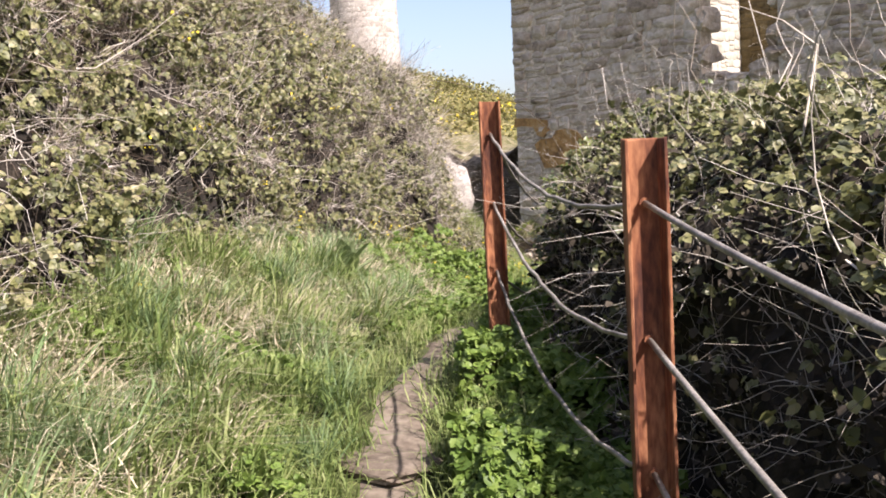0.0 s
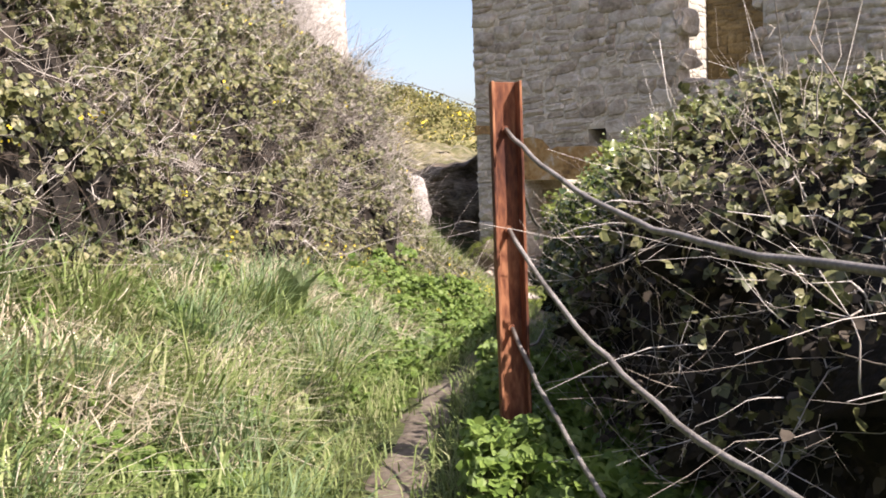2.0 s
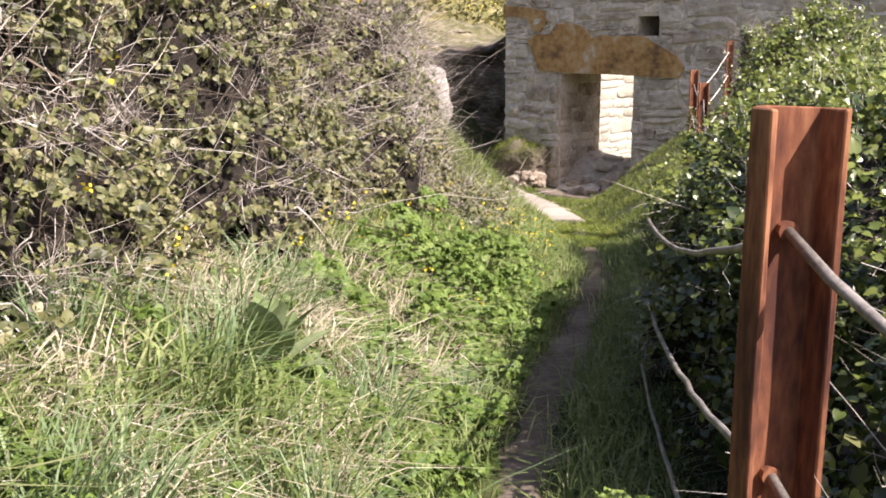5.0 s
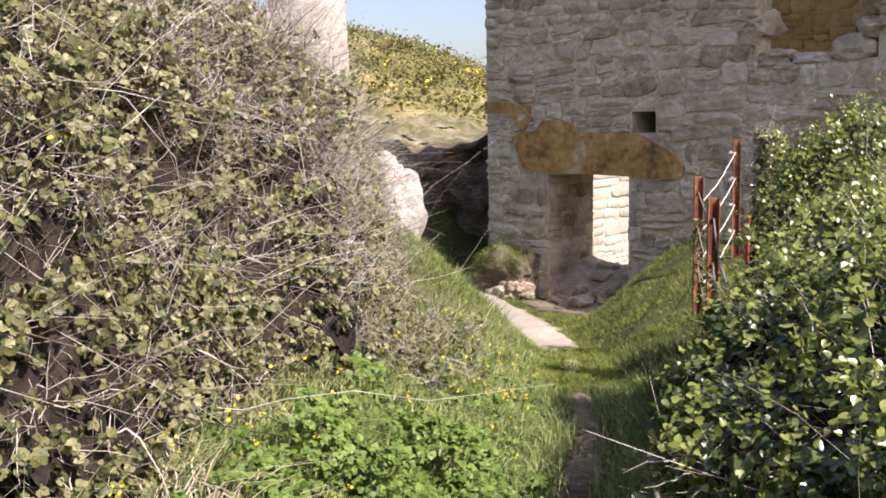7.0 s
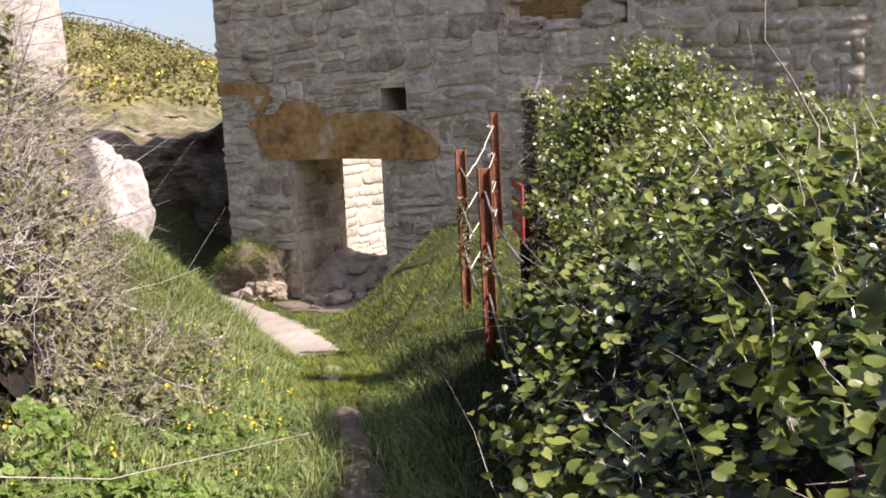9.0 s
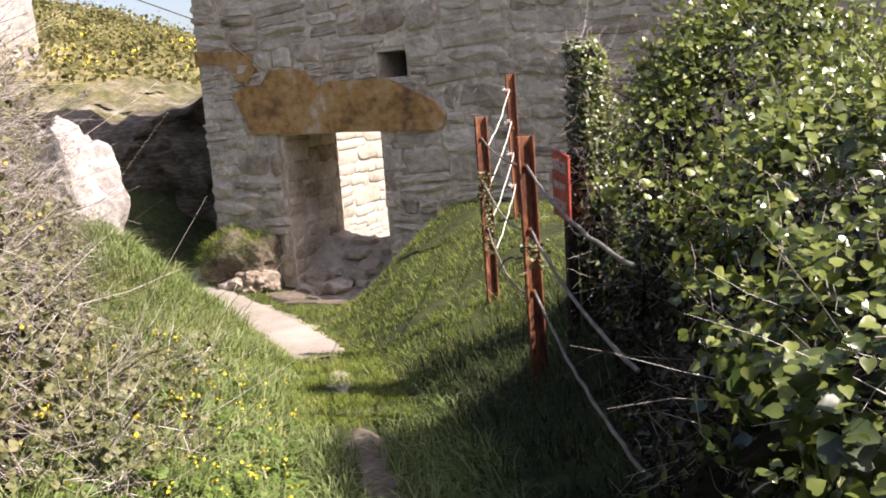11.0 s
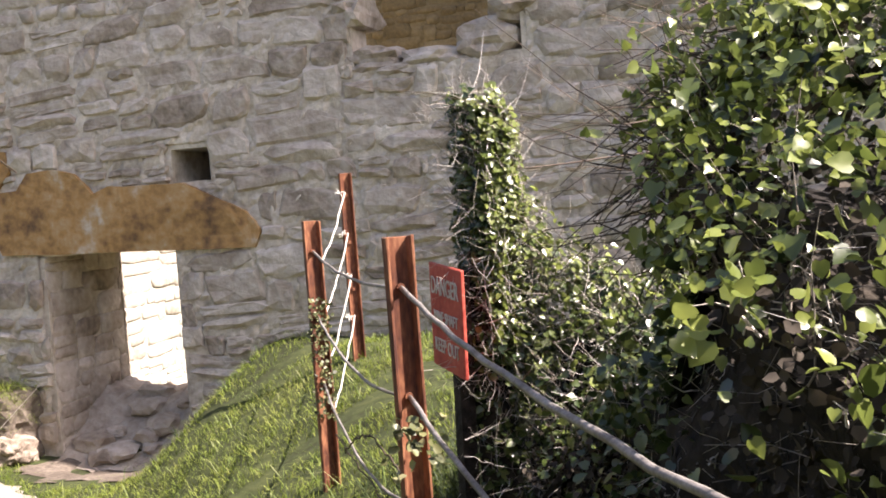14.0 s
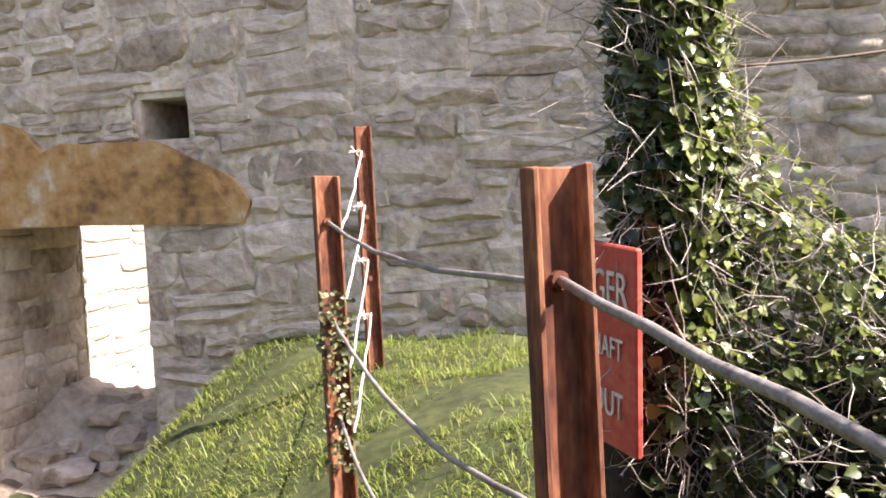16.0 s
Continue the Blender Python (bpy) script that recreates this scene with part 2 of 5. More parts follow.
def ground_z(x, y):
    x, y = np.asarray(x, float), np.asarray(y, float)
    d, zt, a = track(x, y)
    late = smooth(a, A_END - 0.3, A_END + 0.9)
    dl = np.clip(d - 0.32, 0, None)
    left = np.where(dl < 1.3, 0.52 * dl, 0.676 + 0.28 * (dl - 1.3))
    left = np.minimum(left, 1.9 + 0 * dl)
    left = left * (1 + 0.9 * late * (1 - smooth(dl, 1.0, 2.4)))
    dr = np.clip(-d - 0.34, 0, None)
    top = np.maximum(zt + 0.12, 1.36)
    right = (1 - (1 - np.clip(dr / 2.0, 0, 1)) ** 1.25) * (top - zt) * smooth(x, -0.3, 0.85)
    near = zt + left + right
    z = near
    w = smooth(np.abs(d), 4.5, 11)
    z = z * (1 - w) + hill(x, y) * w
    z = z + 0.03 * wave(x, y, 1, 1.3) * smooth(np.abs(d), 0.15, 0.6)
    z = z - 0.15 * np.exp(-((x + 0.7) / 0.75) ** 2 - ((y + 0.05) / 0.5) ** 2)
    inside = (x > -2.2) & (x < 9) & (y > 0.1) & (y < 8.5)
    return np.where(inside, 0.32 + 0.06 * wave(x, y, 2, 0.8), z)


def thicket_z(x, y):
    """Top of the bramble bank on the left of the track."""
    d, zt, a = track(x, y)
    early = 1 - smooth(a, 4.6, 8.0)
    back = np.interp(a, [13.5, 15.0, 17.4, 18.4, 19.4, 20.6], [0.0, -0.05, -0.06, 0.08, 0.26, 0.46])
    d = d + 0.18 * wave(x, y, 6, 1.2)
    h_late = np.interp(d - back, [1.22, 1.4, 1.7, 2.5, 3.6, 7.0], [0.0, 0.8, 2.2, 3.05, 3.45, 3.6])
    h_early = np.interp(d, [1.5, 1.9, 2.5, 3.4, 5.0, 8.0], [0.35, 1.0, 1.75, 2.4, 2.9, 3.2])
    h = h_late * (1 - early) + h_early * early
    h = h + 0.22 * wave(x, y, 5, 1.3) * smooth(h, 0.2, 1.2)
    skirt = np.interp(d, [0.72, 0.95, 1.4], [0.0, 0.5, 0.75]) * smooth(a, 15.6, 16.8) * (1 - smooth(a, 18.9, 20.4))
    h = np.maximum(h, skirt)
    return zt + h * (1 - smooth(a, A_END - 0.55, A_END - 0.1))


FENCE = np.array([(12.2, -16.4), (9.1, -13.22), (7.21, -11.67), (5.85, -9.15), (4.68, -6.85), (3.55, -4.69), (2.51, -2.89), (2.0, -0.97)])
FSEG = np.diff(FENCE, axis=0)
FLEN = np.hypot(*FSEG.T)
FALONG = np.r_[0, np.cumsum(FLEN)]


def fence_point(s):
    s = np.asarray(s, float)
    return np.stack([np.interp(s, FALONG, FENCE[:, 0]), np.interp(s, FALONG, FENCE[:, 1])], -1)


def fence_right(s):
    i = np.clip(np.searchsorted(FALONG, s, "right") - 1, 0, len(FSEG) - 1)
    t = FSEG[i] / FLEN[i][..., None]
    return np.stack([t[..., 1], -t[..., 0]], -1)


def grid_sheet(name, xs, ys, zf, mat, keep=None):
    gx, gy = np.meshgrid(xs, ys)
    gz = zf(gx, gy)
    n, m = gx.shape
    idx = np.arange(n * m).reshape(n, m)
    f = np.stack([idx[:-1, :-1], idx[:-1, 1:], idx[1:, 1:], idx[1:, :-1]], -1).reshape(-1, 4)
    v = np.stack([gx, gy, gz], -1).reshape(-1, 3)
    if keep is not None:
        ok = keep(gx, gy).reshape(-1)
        f = f[ok[f].all(1)]
        used = np.unique(f)
        remap = np.zeros(len(v), int)
        remap[used] = np.arange(len(used))
        v, f = v[used], remap[f]
    return arrays(name, v, f, mat, smooth=True)


def spread(lo, hi, near_lo, near_hi, step):
    near = np.arange(near_lo, near_hi + step / 2, step)
    out_hi = near_hi + np.cumsum(step * 1.35 ** np.arange(1, 40))
    out_lo = near_lo - np.cumsum(step * 1.35 ** np.arange(1, 40))
    return np.r_[out_lo[out_lo > lo][::-1], near, out_hi[out_hi < hi]]


# ---------------- ground ----------------
ground = grid_sheet("ground", spread(-2500, 2500, -8, 13, 0.14), spread(-2500, 2500, -18, 4, 0.14), ground_z, M_SOIL)
ground.data.materials.append(M_HILL)
cent = np.zeros(len(ground.data.polygons) * 3, np.float32)
ground.data.polygons.foreach_get("center", cent)
cent = cent.reshape(-1, 3)
away = (np.hypot(cent[:, 0] - 4, cent[:, 1] + 7) > 14.5) | (cent[:, 1] > 3.5)
ground.data.polygons.foreach_set("material_index", away.astype(np.int32))
tagged(ground, "uneven grassy ground rising to a heath hillside", "ground", kind="structure")

# the trodden path, a strip laid over the ground with ragged edges
steps = np.arange(0.6, ALONG[-1], 0.1)
cx, cy = np.interp(steps, ALONG, TRACK[:, 0]), np.interp(steps, ALONG, TRACK[:, 1])
tx, ty = np.gradient(cx), np.gradient(cy)
for k in range(6):
    cx = np.r_[cx[0], (cx[:-2] + 2 * cx[1:-1] + cx[2:]) / 4, cx[-1]]
    cy = np.r_[cy[0], (cy[:-2] + 2 * cy[1:-1] + cy[2:]) / 4, cy[-1]]
tl = np.hypot(tx, ty)
nx, ny = -ty / tl, tx / tl
wide = 0.13 + 0.05 * np.sin(steps * 2.1) * np.sin(steps * 0.7 + 1) + 0.20 * smooth(steps, ALONG[10] - 0.1, ALONG[10] + 0.5) + 0.05 * (1 - smooth(steps, 7.0, 8.6))
cols = np.linspace(-1, 1, 9)


def strip(name, a0, a1, mat, label, spare=1.0, crown=0.035):
    """A stretch of bare trodden ground with ragged, rounded ends."""
    k = (steps >= a0) & (steps <= a1)
    s = steps[k]
    ends = np.sqrt(np.clip(np.minimum(s - a0, a1 - s) / 0.35, 0.02, 1))
    half = wide[k] * spare * ends
    px = cx[k, None] + nx[k, None] * cols * (half + 0.05 * ends * RNG.standard_normal(len(s)))[:, None]
    py = cy[k, None] + ny[k, None] * cols * (half + 0.04 * ends * RNG.standard_normal(len(s)))[:, None]
    pz = ground_z(px, py) + crown * (1 - np.abs(cols) ** 4) - 0.012 + 0.008 * wave(px, py, 16, 0.35)
    idx = np.arange(px.size).reshape(px.shape)
    ob = arrays(name, np.stack([px, py, pz], -1).reshape(-1, 3), np.stack([idx[:-1, :-1], idx[:-1, 1:], idx[1:, 1:], idx[1:, :-1]], -1).reshape(-1, 4), mat, smooth=True)
    return tagged(ob, label, "path", kind="structure")


strip("path_by_house", ALONG[10] + 0.02, ALONG[-1] - 0.2, M_GRAVEL, "pale trodden gravel path below the doorway")
strip("path_bare_patch", ALONG[9] + 0.75, ALONG[10] - 0.35, M_GRAVEL, "small bare gravel patch in the turf of the path", 1.25, 0.02)
strip("path", 0.8, ALONG[9] - 0.2, M_PATH, "narrow trodden earth footpath", 1.0, 0.022)


# ---------------- the ruined stone house ----------------
WX0, WX1, WTOP, WT, LEAFT = -2.49, 9.2, 7.0, 1.2, 0.4
DX0, DX1, DTOP = -1.36, 0.0, 2.2
SX0, SX1, SZ0, SZ1 = 0.04, 0.41, 2.78, 3.07
OX0, OX1, OZ0, OZ1 = 1.80, 3.22, 3.60, 6.6


def grid_wall(bm, xs, zs, y0, y1, solid):
    """A wall between y0 and y1 of the cells that are solid, with the sides of its openings."""
    def face(*p):
        bm.faces.new([bm.verts.new(q) for q in p])
    ok = lambda i, k: 0 <= i < len(xs) - 1 and 0 <= k < len(zs) - 1 and solid((xs[i] + xs[i + 1]) / 2, (zs[k] + zs[k + 1]) / 2)
    for i in range(len(xs) - 1):
        for k in range(len(zs) - 1):
            if not ok(i, k):
                continue
            a, b, c, d = xs[i], xs[i + 1], zs[k], zs[k + 1]
            face((a, y0, c), (b, y0, c), (b, y0, d), (a, y0, d))
            face((b, y1, c), (a, y1, c), (a, y1, d), (b, y1, d))
            if not ok(i - 1, k):
                face((a, y1, c), (a, y0, c), (a, y0, d), (a, y1, d))
            if not ok(i + 1, k):
                face((b, y0, c), (b, y1, c), (b, y1, d), (b, y0, d))
            if not ok(i, k - 1):
                face((a, y0, c), (a, y1, c), (b, y1, c), (b, y0, c))
            if not ok(i, k + 1):
                face((a, y0, d), (b, y0, d), (b, y1, d), (a, y1, d))
    bmesh.ops.remove_doubles(bm, verts=bm.verts, dist=0.001)


def in_door(x, z): return DX0 < x < DX1 and z < DTOP
def in_slot(x, z): return SX0 < x < SX1 and SZ0 < z < SZ1
def in_window(x, z): return OX0 < x < OX1 and OZ0 < z < OZ1


def mortar_face(bm, step=0.045):
    """The uneven mortared face of the wall, set a little proud of its core, lapping over the edges of the stones."""
    xs, zs = np.arange(WX0, 6.4, step), np.arange(-0.3, 7.2, step)
    gx, gz = np.meshgrid(xs, zs)
    gy = -0.008 - 0.013 * wave(gx, gz, 17, 0.55, 5) - 0.007 * RNG.standard_normal(gx.shape)
    ok = np.ones(gx.shape, bool)
    for x0, x1, z0, z1 in ((DX0, DX1, -1, DTOP), (SX0, SX1, SZ0, SZ1), (OX0, OX1, OZ0, OZ1)):
        inside = (gx > x0 - step * 0.5) & (gx < x1 + step * 0.5) & (gz > z0 - step * 0.5) & (gz < z1 + step * 0.5)
        ok &= ~inside
    rim = gx - WX0 < 0.03
    gy = np.where(rim, 0.02, gy)
    vs = [[bm.verts.new((gx[i, k], gy[i, k], gz[i, k])) if ok[i, k] else None for k in range(gx.shape[1])] for i in range(gx.shape[0])]
    for i in range(gx.shape[0] - 1):
        for k in range(gx.shape[1] - 1):
            q = (vs[i][k], vs[i][k + 1], vs[i + 1][k + 1], vs[i + 1][k])
            if None not in q:
                bm.faces.new(q)


bm = bmesh.new()
grid_wall(bm, [WX0, DX0, DX1, SX0, SX1, OX0, OX1, 6, WX1], [-0.6, DTOP, SZ0, SZ1, OZ0, OZ1, WTOP], 0.012, LEAFT, lambda x, z: not (in_door(x, z) or in_slot(x, z) or in_window(x, z)))
wall_front = part("wall_front", bm, M_MORTAR)
tagged(wall_front, "tall ruined rubble stone wall with a low doorway", "wall", kind="structure")
bm = bmesh.new()
mortar_face(bm)
part("mortar_face", bm, M_MORTAR, wall_front)
# the inner leaf, its upper opening splayed wider than the outer one
bm = bmesh.new()
grid_wall(bm, [WX0, DX0, DX1, SX0, SX1, OX0 - 1.1, OX1 + 0.5, WX1], [-0.6, DTOP, SZ0, SZ1, OZ0 - 0.3, OZ1, WTOP], LEAFT + 0.003, WT, lambda x, z: not (in_door(x, z) or in_slot(x, z) or (OX0 - 1.1 < x < OX1 + 0.5 and OZ0 - 0.3 < z < OZ1)))
part("inner_leaf", bm, M_MORTAR, wall_front)
bm = bmesh.new()
box(bm, SX0 - 0.05, SX1 + 0.05, 1.0, 1.1, SZ0 - 0.05, SZ1 + 0.05)
part("slot_back", bm, M_STONE, wall_front)
bm = bmesh.new()
WEST = [(WT, 4.5), (2.6, 4.6), (3.1, 5.0), (3.9, 5.2), (4.4, 6.3), (8.4, 6.6)]
ends = [[bm.verts.new((x, y, z)) for y, z in [(WT, -0.6)] + WEST + [(8.4, -0.6)]] for x in (WX0, WX0 + 0.72)]
bm.faces.new(ends[0])
bm.faces.new(ends[1][::-1])
for k in range(len(ends[0])):
    bm.faces.new((ends[0][k], ends[1][k], ends[1][(k + 1) % len(ends[0])], ends[0][(k + 1) % len(ends[0])]))
bmesh.ops.recalc_face_normals(bm, faces=bm.faces)
wall_left = part("wall_west", bm, M_PALE)
tagged(wall_left, "inner side wall of pale stone", "wall", kind="structure")
bm = bmesh.new()
box(bm, WX0, WX1, 8.4, 9.2, -0.6, 8.8)
wall_back = part("wall_back", bm, M_OCHRE)
tagged(wall_back, "back wall of ochre lichened stone", "wall", kind="structure")
bm = bmesh.new()
box(bm, WX1 - 0.75, WX1, WT, 8.4, -0.6, 6.4)
wall_right = part("wall_east", bm, M_STONE)
tagged(wall_right, "rubble stone end wall", "wall", kind="structure")


def stone_mesh(name, seed, mat):
    """An uneven worn block, one metre wide and high about its centre, its face towards -y."""
    r = random.Random(seed)
    base = [(-0.5, -0.5), (-0.17, -0.5), (0.17, -0.5), (0.5, -0.5), (0.5, 0), (0.5, 0.5), (0.17, 0.5), (-0.17, 0.5), (-0.5, 0.5), (-0.5, 0)]
    n = len(base)
    cut = [r.choice((r.uniform(0.0, 0.12), r.uniform(0.08, 0.32))) if abs(a) == 0.5 and abs(b) == 0.5 else r.uniform(-0.06, 0.10) for a, b in base]
    skew = r.uniform(-0.11, 0.11)
    bm = bmesh.new()
    rings = []
    for depth, inset, jag in ((0.45, -0.03, 0.0), (-0.24, -0.02, 0.06), (-0.46, 0.12, 0.12)):
        ring = []
        for (a, b), c in zip(base, cut):
            k = 1 - inset * (1.0 if abs(a) == 0.5 else 0.8) - c
            kz = 1 - inset * 1.8 - c
            ring.append(bm.verts.new((a * k + skew * b + r.uniform(-1, 1) * jag * 0.25, depth + r.uniform(-jag, jag), b * kz + r.uniform(-1, 1) * jag * 0.3)))
        rings.append(ring)
    for a, b in zip(rings, rings[1:]):
        for i in range(n):
            bm.faces.new((a[i], a[(i + 1) % n], b[(i + 1) % n], b[i]))
    mid = bm.verts.new((r.uniform(-0.15, 0.15), -0.5 + r.uniform(-0.22, 0.12), r.uniform(-0.15, 0.15)))
    for i in range(n):
        bm.faces.new((rings[-1][i], rings[-1][(i + 1) % n], mid))
    bmesh.ops.recalc_face_normals(bm, faces=bm.faces)
    me = bpy.data.meshes.new(name)
    bm.to_mesh(me)
    bm.free()
    me.materials.append(mat)
    return me


STONES = [stone_mesh("stone", s, M_STONE) for s in range(26)]
LINTEL = [(-1.76, 2.24), (-0.5, 2.20), (0.80, 2.17), (0.86, 2.30), (0.81, 2.40), (0.72, 2.49), (0.42, 2.65), (0.14, 2.77), (-0.39, 2.78), (-0.58, 2.80), (-0.75, 2.74), (-0.93, 2.94), (-1.15, 2.99), (-1.42, 2.98), (-1.54, 2.83), (-1.80, 2.82), (-1.98, 2.72), (-1.86, 2.46)]


def in_lintel(x, z):
    ok = False
    for (x0, z0), (x1, z1) in zip(LINTEL, LINTEL[1:] + LINTEL[:1]):
        if (z0 > z) != (z1 > z) and x < x0 + (z - z0) * (x1 - x0) / (z1 - z0):
            ok = not ok
    return ok


def taken(x0, x1, z0, z1):
    for i in range(7):
        for k in range(5):
            x, z = x0 + (x1 - x0) * i / 6, z0 + (z1 - z0) * k / 4
            if in_door(x, z) or in_slot(x, z) or in_window(x, z) or in_lintel(x, z):
                return True
    return False


def courses(x0, x1, z0, z1, seed, low=0.12, high=0.29):
    """Places of rubble stones in uneven courses: centre x, z, width, height, proud."""
    r = random.Random(seed)
    z = z0
    out = []
    while z < z1:
        h = r.uniform(low, high)
        x = x0 - r.uniform(-0.02, 0.03)
        while x < x1:
            w = r.choice((r.uniform(0.14, 0.34), r.uniform(0.3, 0.78))) * (0.6 + h * 2)
            w = min(w, x1 + r.uniform(-0.02, 0.04) - x) if x + w > x1 - 0.12 else w
            lift = r.uniform(-0.02, 0.02) + 0.05 * math.sin(x * 1.15 + z * 1.9) + 0.04 * math.sin(x * 2.7 - z * 3.1 + 1)
            if r.random() < 0.3 and h > 0.17:
                out.append((x + w / 2, z + h * 0.24 + lift, w, h * 0.46, r.uniform(0.3, 1)))
                out.append((x + w / 2, z + h * 0.74 + lift, w, h * 0.46, r.uniform(0.3, 1)))
            else:
                out.append((x + w / 2, z + h / 2 + lift, w, h, r.uniform(0.3, 1)))
            x += w
        z += h
    return out


def fit_stones(spots):
    """Trims or drops the stones that would stand in an opening."""
    out = []
    for x, z, w, h, p in spots:
        g = 0.007
        x0, x1, z0, z1 = x - w / 2 + g, x + w / 2 - g, z - h / 2 + g * 0.8, z + h / 2 - g * 0.8
        for _ in range(9):
            if not taken(x0, x1, z0, z1):
                break
            w8 = (x1 - x0) / 9
            if taken(x0, x0 + 0.01, z0, z1) and not taken(x1 - 0.01, x1, z0, z1):
                x0 += w8
            elif taken(x1 - 0.01, x1, z0, z1) and not taken(x0, x0 + 0.01, z0, z1):
                x1 -= w8
            elif taken(x0, x1, z0, z0 + 0.005):
                z0 += (z1 - z0) / 6
            else:
                z1 -= (z1 - z0) / 6
        if not taken(x0, x1, z0, z1) and x1 - x0 > 0.06 and z1 - z0 > 0.035:
            out.append(((x0 + x1) / 2, (z0 + z1) / 2, x1 - x0, z1 - z0, p))
    return out


def joined_stones(name, spots, place, mat, parent):
    """Stones of a far or high stretch joined into one part; place gives the world matrix of a spot."""
    vs, fs, n = [], [], 0
    r = random.Random(5)
    for s in spots:
        me = r.choice(STONES)
        co = np.zeros(len(me.vertices) * 3, np.float32)
        me.vertices.foreach_get("co", co)
        m = np.array(place(s))
        co = co.reshape(-1, 3) @ m[:3, :3].T + m[:3, 3]
        for p in me.polygons:
            ids = [i + n for i in p.vertices]
            if len(ids) == 4:
                fs += [(ids[0], ids[1], ids[2]), (ids[0], ids[2], ids[3])]
            else:
                fs.append(tuple(ids))
        vs.append(co)
        n += len(co)
    ob = arrays(name, np.concatenate(vs), fs, mat, parent)
    tagged(ob, kind="stuff")
    return ob


def on_front(s):
    x, z, w, h, p = s
    return Matrix.Translation((x, 0.044 - 0.030 * p, z)) @ Matrix.Rotation(0.09 * math.sin(x * 37 + z * 53), 4, "Y") @ Matrix.Diagonal((w, 0.12, h, 1))


front_spots = fit_stones(courses(WX0, 5.6, 0.05, 6.8, 11))
near_spots = sorted(front_spots, key=lambda s: (max(0, s[1] - 3.6) * 3 + max(0, s[0] - 2.6) * 2))
near_spots, high_spots = near_spots[:300], near_spots[300:]
joined_stones("upper_stones", high_spots, on_front, M_STONE, wall_front)



def on_inner(s):
    y, z, w, h, p = s
    return Matrix.Translation((WX0 + 0.72 - 0.014 + 0.012 * p, y, z)) @ Matrix.Rotation(radians(90), 4, "Z") @ Matrix.Diagonal((w * 1.03, 0.045, h * 1.03, 1))


def on_back(s):
    x, z, w, h, p = s
    return Matrix.Translation((x, 8.4 + 0.045 - 0.034 * p, z)) @ Matrix.Diagonal((w, 0.09, h, 1))


def on_reveal(s):
    y, z, w, h, p = s
    return Matrix.Translation((DX0 - 0.018 + 0.014 * p, y, z)) @ Matrix.Rotation(radians(90), 4, "Z") @ Matrix.Diagonal((w, 0.05, h, 1))


joined_stones("reveal_stones", courses(0.03, WT - 0.02, 0.1, 2.15, 14), on_reveal, M_STONE, wall_front)
joined_stones("stonework", [s for s in courses(WT, 8.4, 0.1, 6.4, 12) if s[1] + s[3] / 2 < np.interp(s[0], *np.array(WEST).T)], on_inner, M_PALE, wall_left)
joined_stones("stonework", courses(WX0 + 0.7, 6.0, 2.5, 8.6, 13), on_back, M_OCHRE, wall_back)

# stained lintel stone over the doorway
bm = bmesh.new()
fr = [bm.verts.new((x, -0.05 - 0.006 * math.sin(x * 5), z)) for x, z in LINTEL]
bk = [bm.verts.new((x, 0.42, z)) for x, z in LINTEL]
bm.faces.new(fr)
bm.faces.new(bk[::-1])
for i in range(len(fr)):
    bm.faces.new((fr[i], bk[i], bk[(i + 1) % len(fr)], fr[(i + 1) % len(fr)]))
bmesh.ops.recalc_face_normals(bm, faces=bm.faces)
bmesh.ops.triangulate(bm, faces=[f for f in bm.faces if len(f.verts) > 4])
bmesh.ops.subdivide_edges(bm, edges=[e for e in bm.edges if all(v.co.y < 0.1 for v in e.verts)], cuts=3, use_grid_fill=True)
for v in bm.verts:
    if v.co.y < 0.1:
        v.co.y += 0.03 * noise.noise(v.co * 2.6) + 0.014 * noise.noise(v.co * 9)
        v.co.z += 0.012 * noise.noise(v.co * 6 + Vector((3, 1, 7)))
lintel = part("lintel", bm, M_LINTEL)
tagged(lintel, "long iron-stained orange stone lintel over the doorway", "lintel")


def rock(name, centre, size, seed, mat, rough=0.22, cuts=3, flat=0.0):
    bm = bmesh.new()
    bmesh.ops.create_icosphere(bm, subdivisions=cuts, radius=1)
    r = random.Random(seed)
    o = Vector((r.uniform(-9, 9), r.uniform(-9, 9), r.uniform(-9, 9)))
    for v in bm.verts:
        p = v.co.copy()
        k = max(abs(p.x), abs(p.y), abs(p.z)) ** -0.55
        d = noise.noise(p * 1.3 + o) * rough + noise.noise(p * 3.1 + o) * rough * 0.5 + noise.noise(p * 7 + o) * rough * 0.22
        p = p * k * (1 + d)
        v.co = Vector((p.x * size[0], p.y * size[1], p.z * size[2])) + Vector(centre)
    return part(name, bm, mat)


bm = bmesh.new()
fr = [(-2.50, 3.10), (-2.3, 3.12), (-2.02, 3.08), (-1.92, 2.90), (-1.75, 2.85), (-1.60, 3.02), (-1.63, 3.19), (-2.06, 3.26), (-2.50, 3.29)]
va = [bm.verts.new((x, -0.038 + 0.006 * math.sin(9 * x), z)) for x, z in fr]
vb = [bm.verts.new((x, 0.2, z)) for x, z in fr]
bm.faces.new(va)
for i in range(len(fr)):
    bm.faces.new((va[i], vb[i], vb[(i + 1) % len(fr)], va[(i + 1) % len(fr)]))
bmesh.ops.recalc_face_normals(bm, faces=bm.faces)
part("red_stone", bm, M_LINTEL, wall_front, "iron-stained corner stone")

